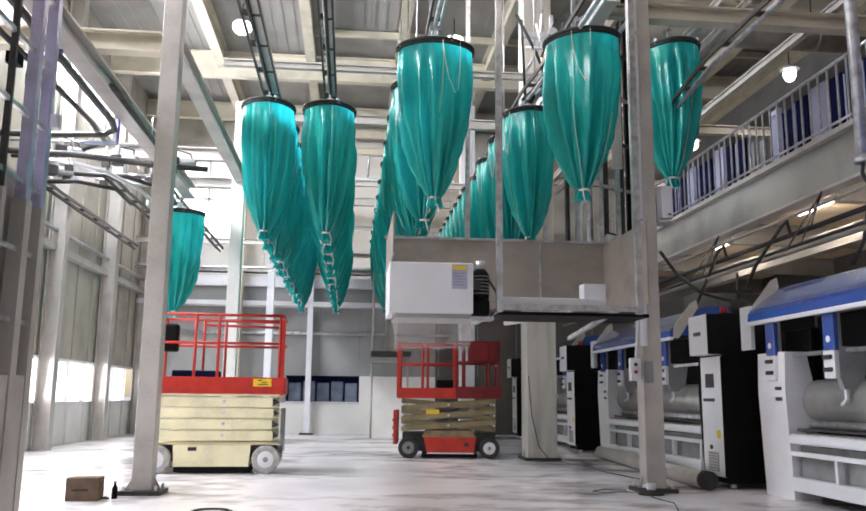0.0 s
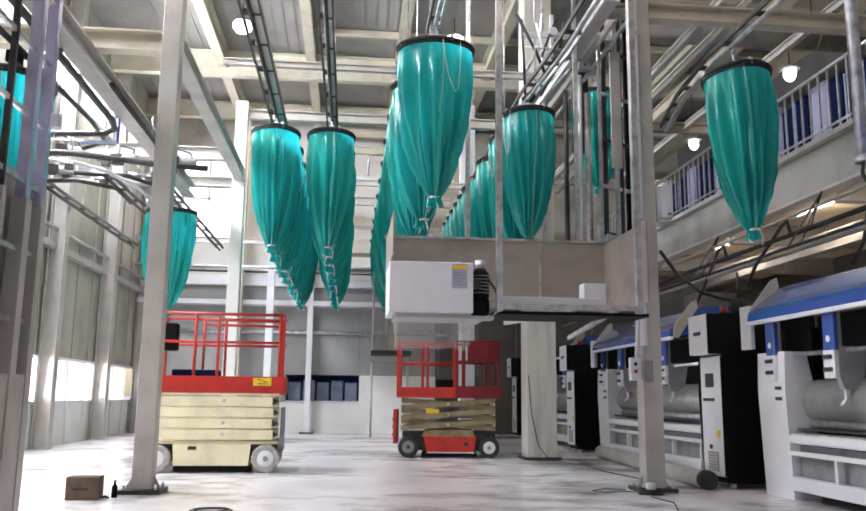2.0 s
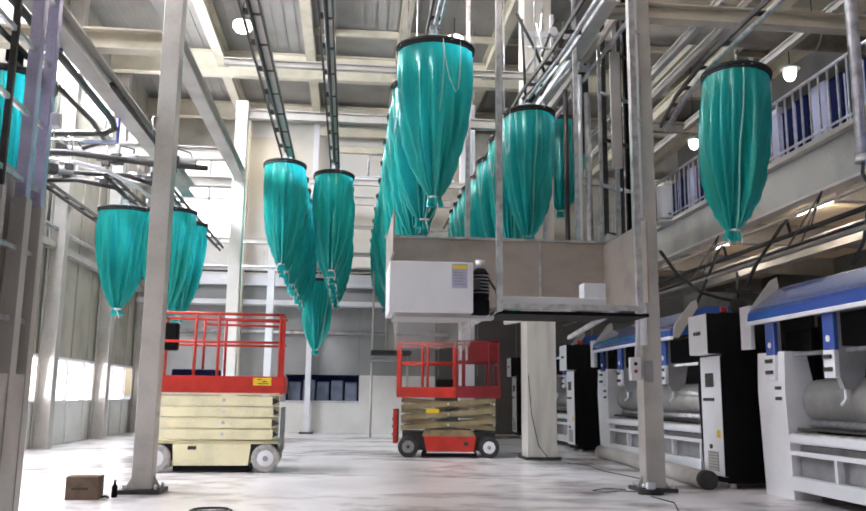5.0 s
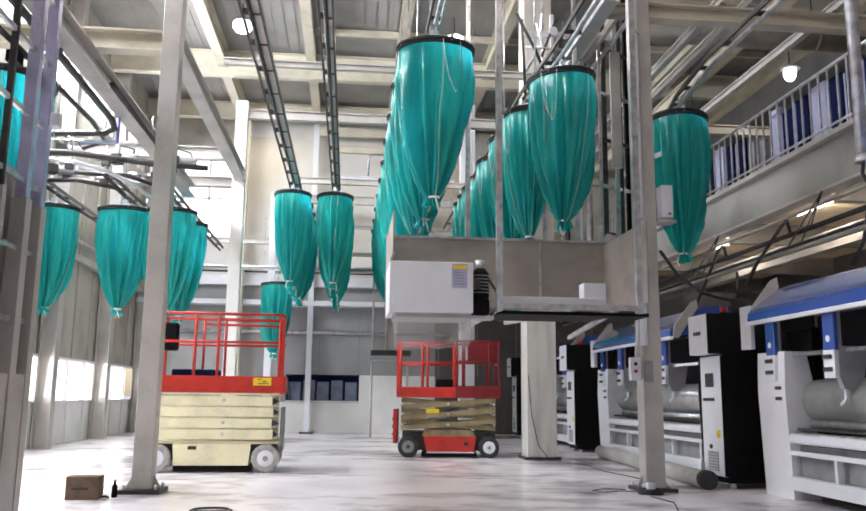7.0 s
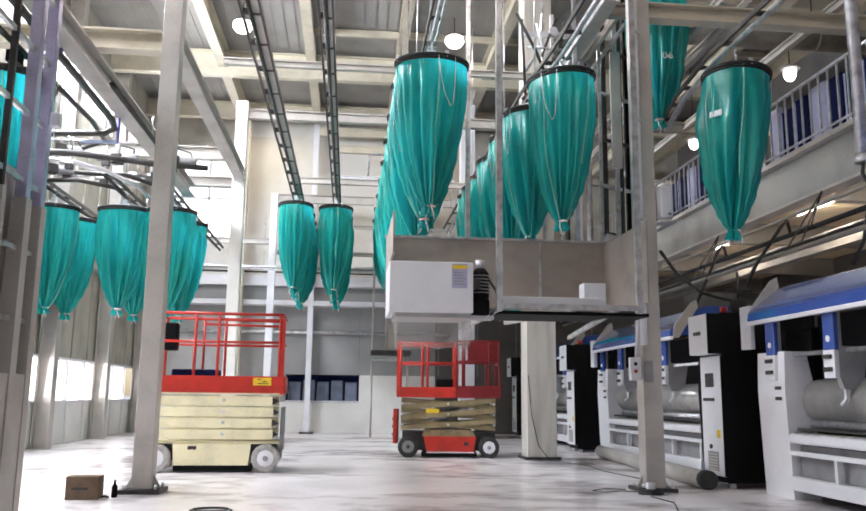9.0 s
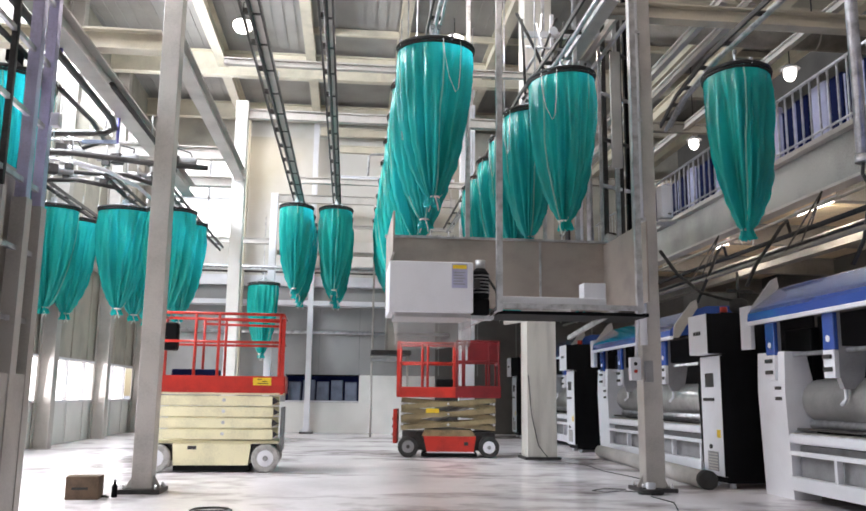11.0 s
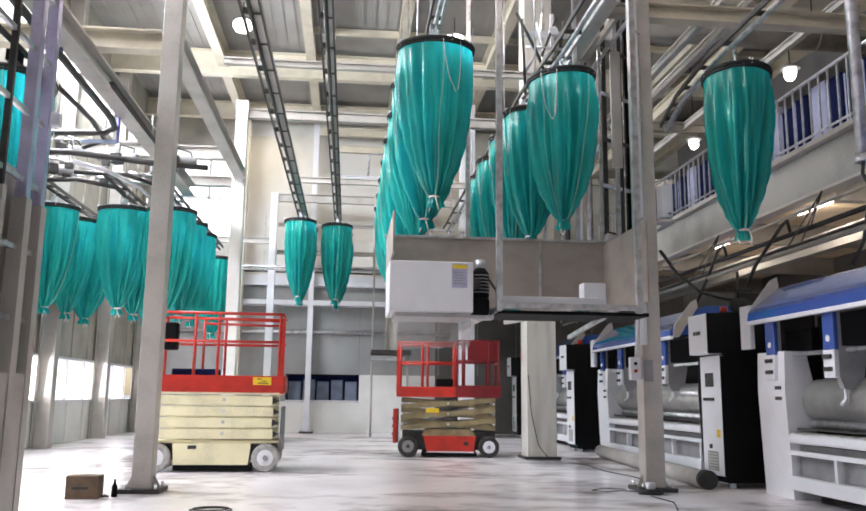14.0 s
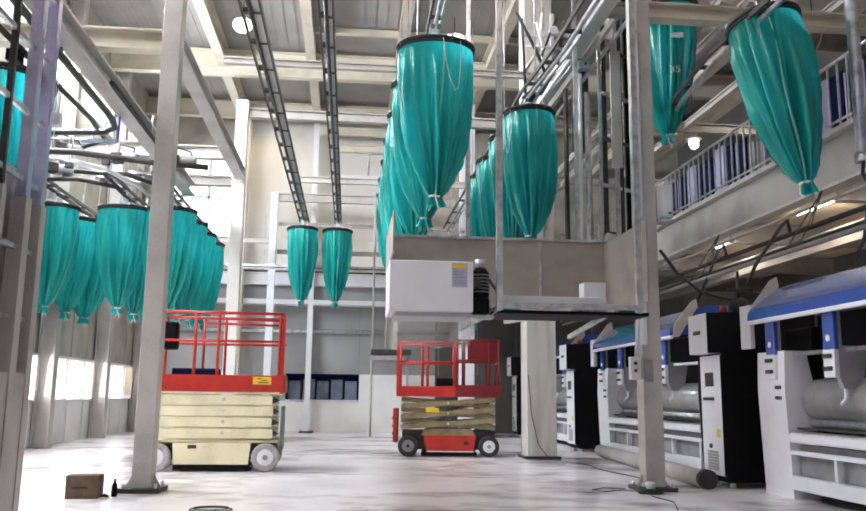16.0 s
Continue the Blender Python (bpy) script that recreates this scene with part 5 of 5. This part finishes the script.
def cabinet(y0, fx=4.76):
    """A slim cabinet with a black side toward the near end of the row."""
    c = thing("control_cabinet", "tall black control cabinet with a white front panel", "cabinet", (fx, y0, 0), "control cabinets")
    part("housing", one(0.02, 1.3, 0.0, 0.62, 0.06, 2.22, 0.015), "black", c, "black cabinet housing")
    part("front_panel", one(-0.03, 0.018, 0.0, 0.6, 0.14, 1.66, 0.01), "white", c, "white front panel")
    part("upper_box", one(-0.18, 0.018, 0.014, 0.59, 1.68, 2.2, 0.012), "white", c, "white upper box")
    part("side_plate", one(-0.178, 0.06, -0.012, 0.012, 1.682, 2.198), "black", c, "black side of the upper box")
    part("side_plate", one(-0.028, 0.06, -0.014, -0.002, 0.145, 1.655), "black", c)
    part("screen", one(-0.04, -0.031, 0.2, 0.44, 1.26, 1.44), "ink", c, "small dark display")
    part("switch", one(-0.05, -0.031, 0.2, 0.5, 1.08, 1.12), "ink", c)
    part("sticker", one(-0.036, -0.031, 0.06, 0.16, 0.62, 0.72), "yellow", c, "yellow warning sticker")
    part("knob", tube(bm_new(), [(-0.05, 0.34, 0.5), (-0.03, 0.34, 0.5)], 0.03, 10), "ink", c)
    part("grille", one(-0.036, -0.031, 0.15, 0.45, 0.2, 0.44), "grey", c)
    for i in range(6):
        part("slat", one(-0.042, -0.036, 0.16, 0.44, 0.215 + i * 0.037, 0.23 + i * 0.037), "steel", c)
    for i in range(3):
        part("print_bar", one(-0.186, -0.181, 0.2 + 0.08 * i, 0.26 + 0.08 * i, 1.93, 1.98), "ink", c)
    for x in (0.1, 1.15):
        part("foot", tube(bm_new(), [(x, 0.06, 0), (x, 0.06, 0.07)], 0.04, 10), "white", c)
        part("foot", tube(bm_new(), [(x, 0.5, 0), (x, 0.5, 0.07)], 0.04, 10), "white", c)
    part("beacon", tube(bm_new(), [(0.2, 0.3, 2.22), (0.2, 0.3, 2.32)], 0.05, 10), "red", c, "small red beacon")


ironer(5.2, 9.72, True)
cabinet(10.2)
ironer(11.15, 16.3, False, 1.05)
cabinet(17.0, 4.72)
ironer(17.75, 22.6, False, 0.6)
cabinet(23.0, 4.72)

p = thing("floor_pipe", "grey plastic pipe with a black end lying on the floor", "pipe", (0, 0, 0))
part("pipe", tube(bm_new(), [(4.46, 10.15, 0.11), (4.8, 15.6, 0.11)], 0.11, 24), "tube", p)
part("end_cap", tube(bm_new(), [(4.455, 10.05, 0.119), (4.46, 10.17, 0.119)], 0.117, 24), "rubber", p, "black rubber end cap")


# ---- sorting station over the aisle ----
def station():
    s = thing("sorting_platform", "stainless sorting chute on a hanging steel frame", "platform", (0, 0, 0))
    yf, yb = 9.3, 11.2
    part("back_panel", one(0.47, 3.78, yb, yb + 0.02, 2.3, 3.27), "stainless", s, "brushed steel back panel")
    part("top_lip", one(0.45, 3.8, yb - 0.03, yb + 0.05, 3.27, 3.30), "galv", s)
    part("side_panel", one(0.47, 0.49, yf + 0.1, yb, 2.75, 3.24), "stainless", s)
    part("side_panel", one(3.55, 3.57, yf + 0.2, yb, 2.25, 3.24), "stainless", s)
    part("joint_strip", one(2.62, 2.65, yb - 0.015, yb, 2.3, 3.26), "galv", s)
    part("floor_tray", one(1.7, 3.5, yf + 0.05, yb - 1.0, 2.05, 2.09), "black", s, "dark tray underside")
    part("front_beam", one(1.68, 3.42, yf - 0.03, yf + 0.03, 2.11, 2.17, 0.006), "galv", s, "pale aluminium front beam")
    part("inner_beam", one(1.76, 3.1, yf + 0.4, yf + 0.46, 2.2, 2.3, 0.006), "white", s)
    for x in (1.705, 3.37):
        part("hanger_post", one(x - 0.035, x + 0.035, yf - 0.035, yf + 0.035, 2.08, 7.2), "galv", s, "pale aluminium post")
    part("hanger_post", one(1.62, 1.68, yb + 0.3, yb + 0.36, 2.4, 8.6), "galv", s)
    part("hanger_post", one(3.25, 3.31, yb + 0.3, yb + 0.36, 2.4, 8.6), "galv", s)
    part("brace", bar(bm_new(), (1.7, yf, 2.1), (1.5, yb, 2.0), 0.05), "galv", s)
    part("brace", bar(bm_new(), (3.1, yf + 0.05, 2.12), (2.95, yb - 0.3, 1.9), 0.05), "galv", s)
    part("brace", bar(bm_new(), (2.1, yb - 0.2, 2.1), (2.6, yf + 0.1, 2.11), 0.06), "steel", s)
    part("small_box", one(2.85, 3.13, yf + 0.5, yf + 0.72, 2.21, 2.5, 0.01), "white", s, "small white junction box")
    b = thing("drive_cabinet", "white drive cabinet hanging under the sorting chute", "cabinet", (0, 0, 0))
    part("body", one(0.43, 1.39, 9.22, 10.1, 2.04, 2.62, 0.012), "white", b)
    part("label_plate", one(1.14, 1.32, 9.212, 9.219, 2.32, 2.60), "lilac", b, "pale printed label with a yellow head")
    part("label_head", one(1.15, 1.31, 9.207, 9.211, 2.54, 2.585), "yellow", b)
    for i in range(5):
        part("print_bar", one(1.16, 1.29 - 0.02 * (i % 2), 9.207, 9.211, 2.36 + 0.033 * i, 2.37 + 0.033 * i), "grey", b)
    part("underside", one(0.5, 1.36, 9.3, 10.0, 1.99, 2.04), "grey", b)
    g = thing("gear_motor", "black gear motor beside the drive cabinet", "motor", (1.52, 9.55, 2.1))
    part("motor_body", tube(bm_new(), [(0, 0, 0.12), (0, 0, 0.16), (0, 0, 0.44), (0, 0, 0.5)], [0.08, 0.105, 0.105, 0.06], 18), "black", g)
    for i in range(6):
        part("fin", tube(bm_new(), [(0, 0, 0.2 + 0.04 * i), (0, 0, 0.215 + 0.04 * i)], 0.116, 18), "grey", g)
    part("gearbox", one(-0.1, 0.1, -0.1, 0.1, -0.06, 0.14, 0.03), "black", g)
    part("terminal_box", one(-0.12, -0.02, -0.16, -0.08, 0.24, 0.36, 0.01), "dark", g)
    part("fan_cover", tube(bm_new(), [(0, 0, 0.5), (0, 0, 0.6)], 0.06, 14), "galv", g)
    part("cable", tube(bm_new(), [(0.08, -0.12, 0.36), (0.17, -0.14, 0.22), (0.2, -0.12, 0.02), (0.1, -0.1, -0.06)], 0.015, 8), "rubber", g)
    part("bracket", one(-0.14, 0.16, -0.04, 0.2, -0.1, -0.06), "galv", g)
    # film under the cabinet
    f = thing("plastic_film", "clear plastic film hanging in folds under the cabinet", "plastic film", (0, 0, 0))
    bm = bm_new()
    cols = []
    outline = [(0.47, 9.26)] + [(0.47 + 0.9 * k / 14, 9.26) for k in range(1, 15)] + [(1.37, 9.5), (1.36, 10.0)]
    for j in range(8):
        v = j / 7
        cols.append([bm.verts.new((x + 0.03 * math.sin(9 * i + 3 * v) * v + 0.05 * (0.9 - x) * v, y + 0.035 * math.sin(2.3 * i + 4 * v) * (0.3 + v), 2.035 - 0.4 * v - 0.02 * math.sin(i * 1.7) * v)) for i, (x, y) in enumerate(outline)])
    for a, b2 in zip(cols, cols[1:]):
        for k in range(len(a) - 1):
            bm.faces.new((a[k], a[k + 1], b2[k + 1], b2[k])).smooth = True
    part("sheet", bm, "film", f)


station()


# ---- mezzanine over the ironers ----
def mezzanine():
    x, z = 6.5, 4.7
    m = thing("mezzanine", "steel mezzanine with a deep edge beam above the ironers", "mezzanine", (0, 0, 0), kind="structure")
    part("edge_beam", one(x - 0.02, x + 0.05, 2.0, 21.0, z - 0.72, z - 0.08), "edge", m, "pale steel edge beam")
    part("edge_flange", one(x - 0.13, x + 0.12, 2.0, 21.0, z - 0.08, z - 0.0, 0.01), "steel", m)
    part("edge_flange", one(x - 0.10, x + 0.12, 2.0, 21.0, z - 0.76, z - 0.72), "steel", m)
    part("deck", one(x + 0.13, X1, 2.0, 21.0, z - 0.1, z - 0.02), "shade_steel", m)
    soffit = part("soffit_board", one(0, 2.6, 0, 1.42, 0, 0.03), "under", m, "tan soffit board", pose(x + 0.14, 2.0, z - 0.52))
    for i in range(13):
        for j in range(2):
            if i + j:
                twin(soffit, pose(x + 0.14 + 2.62 * j, 2.0 + 1.45 * i, z - 0.52))
    for y in (4.0, 7.2, 10.4, 13.6, 16.8, 20.0):
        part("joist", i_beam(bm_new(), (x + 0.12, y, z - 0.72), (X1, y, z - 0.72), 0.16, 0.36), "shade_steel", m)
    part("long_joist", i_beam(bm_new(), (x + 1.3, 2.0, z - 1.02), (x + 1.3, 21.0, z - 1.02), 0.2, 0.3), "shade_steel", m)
    g = thing("guard_railing", "grey steel railing along the mezzanine edge", "railing", (0, 0, 0), kind="structure")
    part("handrail", tube(bm_new(), [(x - 0.02, 2.0, z + 0.95), (x - 0.02, 21.0, z + 0.95)], 0.025), "galv", g)
    part("mid_rail", tube(bm_new(), [(x - 0.02, 2.0, z + 0.12), (x - 0.02, 21.0, z + 0.12)], 0.018), "galv", g)
    bal = part("baluster", bar(bm_new(), (0, 0, 0), (0, 0, 0.95), 0.024), "galv", g, at=pose(x - 0.02, 2.1, z))
    for i in range(1, 84):
        twin(bal, pose(x - 0.02, 2.1 + 0.225 * i, z))
    # boards and carts behind the railing
    stock = [(8.3, 0.14, 1), (8.6, 0.34, 0), (9.0, 0.34, 0), (9.4, 0.34, 0), (9.8, 0.36, 0), (10.22, 0.36, 0), (10.62, 0.4, 1), (11.1, 0.34, 0), (11.5, 0.34, 0), (11.9, 0.3, 1), (12.4, 0.16, 2), (12.75, 0.2, 2), (13.1, 0.3, 0), (13.5, 0.3, 0), (13.9, 0.36, 1), (14.4, 0.32, 0), (14.8, 0.3, 0), (15.2, 0.34, 1), (15.7, 0.3, 0), (16.1, 0.3, 0), (16.6, 0.3, 1), (17.1, 0.34, 0)]
    for y, w, k in stock:
        lab = ("dark navy cart panel standing behind the railing", "pale lilac board standing behind the railing", "grey steel stand behind the railing")[k]
        c = thing("stacked_panel", lab, "panel", (x + 0.2, y, z - 0.018), "panels behind the railing")
        h = (0.92, 1.0, 0.7)[k] + 0.03 * math.sin(7 * y)
        part("board", one(0, 0.07, 0, w, 0.02, h, 0.012), ("navy", "lilac", "grey")[k], c)
        part("foot", one(-0.03, 0.2, 0.02, w - 0.02, 0, 0.02), "dark", c)
        if k == 0:
            part("edge_strip", one(-0.012, 0.0, w - 0.03, w, 0.04, h - 0.03), "lilac", c, "pale edge strip")
    # services under the deck
    for px, pz, r, mat, lab in ((6.2, 3.42, 0.035, "rubber", "black cable run"), (6.05, 3.2, 0.022, "dark", "dark conduit"), (5.8, 3.05, 0.03, "shade_steel", "grey steel pipe"), (6.3, 3.72, 0.025, "shade_steel", "grey steel pipe")):
        t = thing("service_pipe", lab + " hung under the mezzanine", "pipe", (0, 0, 0), "pipes under the mezzanine")
        part("run", tube(bm_new(), [(px, 4.0, pz), (px, 22.0, pz)], r, 12), mat, t)
        for i in range(6):
            yy = 4.0 + 3.2 * i
            part("hanger", bar(bm_new(), (px, yy, pz), (x - 0.09, yy, z - 0.75), 0.015, 0.02), "dark", t)
    for y in (5.8, 8.8, 12.0, 15.2):
        t = thing("tube_lamp", "white tube lamp under the mezzanine soffit", "lamp", (7.3, y, 4.15), "tube lamps under the mezzanine")
        part("housing", one(-0.05, 0.05, -0.6, 0.6, -0.01, 0.03), "white", t)
        part("tube", tube(bm_new(), [(0, -0.58, -0.03), (0, 0.58, -0.03)], 0.018, 10), "tubeglow", t)
    for y, cx in ((8.9, 5.9), (10.9, 5.6), (12.9, 5.75)):
        t = thing("hanging_cable", "black cable looping down from the cable run", "cable", (0, 0, 0), "looped cables")
        part("cable", tube(bm_new(), [(6.2, y, 3.42), (6.1, y - 0.1, 3.6), (5.98, y - 0.15, 3.5), (cx, y - 0.1, 2.95), (cx - 0.1, y, 2.66)], 0.025, 8), "rubber", t)
    t = thing("hanging_cable", "black cable sagging between the column and an ironer", "cable", (0, 0, 0), "looped cables")
    part("cable", tube(bm_new(), [(3.9, 9.95, 2.95), (4.2, 10.2, 2.72), (4.7, 10.6, 2.52), (5.1, 10.8, 2.47), (5.4, 10.8, 2.42), (5.4, 10.6, 2.22)], 0.022, 8), "rubber", t)
    t = thing("valve_unit", "dark valve unit on top of the control cabinet", "valve", (5.1, 10.35, 2.22))
    part("body", tube(bm_new(), [(0, 0, 0.0), (0, 0, 0.06), (0, 0, 0.16), (0, 0, 0.2)], [0.07, 0.12, 0.12, 0.05], 14), "rubber", t)
    part("stem", tube(bm_new(), [(0, 0, 0.2), (0, 0, 0.55)], 0.02, 8), "dark", t)
    part("handle", bar(bm_new(), (-0.15, 0, 0.3), (0.2, 0, 0.3), 0.04, 0.04), "dark", t)


mezzanine()


# ---- lift frame by the camera on the left ----
def ladder_frame():
    l = thing("lift_frame", "tall lilac-grey aluminium lift frame with rungs", "lift frame", (0, 0, 0))
    for y, w, mat in ((6.0, 0.075, "purple"), (5.72, 0.08, "purple"), (5.36, 0.04, "dark")):
        part("post", one(-2.25 - w / 2, -2.25 + w / 2, y - w / 2, y + w / 2, 2.4, 6.5, 0.005), mat, l)
        part("post_foot", one(-2.26 - w / 2, -2.24 + w / 2, y - w / 2 - 0.01, y + w / 2 + 0.01, 0.0, 2.4), "steel", l)
    for i in range(10):
        z = 1.58 + 0.47 * i
        part("rung", bar(bm_new(), (-2.25, 4.6, z), (-2.25, 6.0, z), 0.03, 0.035), "galv", l)
    part("lower_panel", one(-2.4, -2.21, 4.6, 6.06, 0.0, 1.22, 0.01), "steel", l, "grey sheet lower panel")
    part("side_panel", one(-2.36, -2.33, 4.6, 5.97, 1.25, 2.62), "steel", l, "dull grey side panel")
    for y in (5.1, 5.5, 5.86):
        part("panel_rib", one(-2.33, -2.315, y - 0.02, y + 0.02, 1.25, 2.62), "dark", l)
    part("sensor", one(-2.2, -2.14, 5.95, 6.02, 3.0, 3.1, 0.005), "white", l)
    part("stop_block", one(-2.36, -2.28, 5.85, 5.95, 3.28, 3.36), "black", l)
    part("stop_block", one(-2.36, -2.28, 5.5, 5.6, 3.3, 3.38), "black", l)


ladder_frame()

b = thing("cardboard_box", "small brown cardboard box standing on the floor", "box", (-2.74, 9.3, 0, 0, 0, 4))
part("carton", one(-0.165, 0.165, -0.13, 0.13, 0, 0.235, 0.006), "card", b)
part("tape", one(-0.17, 0.17, -0.03, 0.03, 0.236, 0.239), "tan", b)
part("flap_line", one(-0.1, 0.06, -0.134, -0.131, 0.1, 0.125), "ink", b)
b = thing("bottle", "small dark bottle standing near the column", "bottle", (-2.46, 9.4, 0))
part("body", tube(bm_new(), [(0, 0, 0), (0, 0, 0.11), (0, 0, 0.14), (0, 0, 0.165)], [0.03, 0.03, 0.014, 0.012], 14), "black", b)
part("cap", tube(bm_new(), [(0, 0, 0.165), (0, 0, 0.185)], 0.016, 12), "grey", b)
b = thing("cable_scrap", "dark cable scrap lying by the bottle", "cable", (-2.55, 9.32, 0))
part("coil", tube(bm_new(), [(-0.05, 0, 0.012), (0, 0.03, 0.014), (0.05, 0.0, 0.012), (0.02, -0.03, 0.03)], 0.012, 8), "rubber", b)
b = thing("cable_ring", "dark cable ring lying flat on the floor", "cable", (-1.27, 8.3, 0))
bm = bm_new()
for k in range(2):
    tube(bm, [((0.2 - 0.03 * k) * math.cos(i / 16 * 6.283), (0.16 - 0.02 * k) * math.sin(i / 16 * 6.283) + 0.02 * k, 0.007 + 0.01 * k) for i in range(16)], 0.006, 6, True)
part("ring", bm, "rubber", b)
for pts in ([(3.62, 14.66, 0.01), (3.95, 13.6, 0.01), (3.9, 12.6, 0.01), (4.05, 11.5, 0.01), (3.95, 10.6, 0.01), (3.8, 10.25, 0.01)], [(3.5, 9.74, 0.01), (3.3, 9.9, 0.01), (3.05, 9.75, 0.01), (2.95, 9.95, 0.01), (3.15, 10.15, 0.01), (3.4, 10.05, 0.01)], [(3.55, 9.7, 0.01), (3.45, 9.3, 0.01), (3.5, 8.8, 0.01), (3.3, 8.2, 0.01)]):
    b = thing("floor_cable", "thin dark cable trailing over the floor", "cable", (0, 0, 0), "cables on the floor")
    part("cable", tube(bm_new(), pts, 0.006, 6), "rubber", b)


motions()
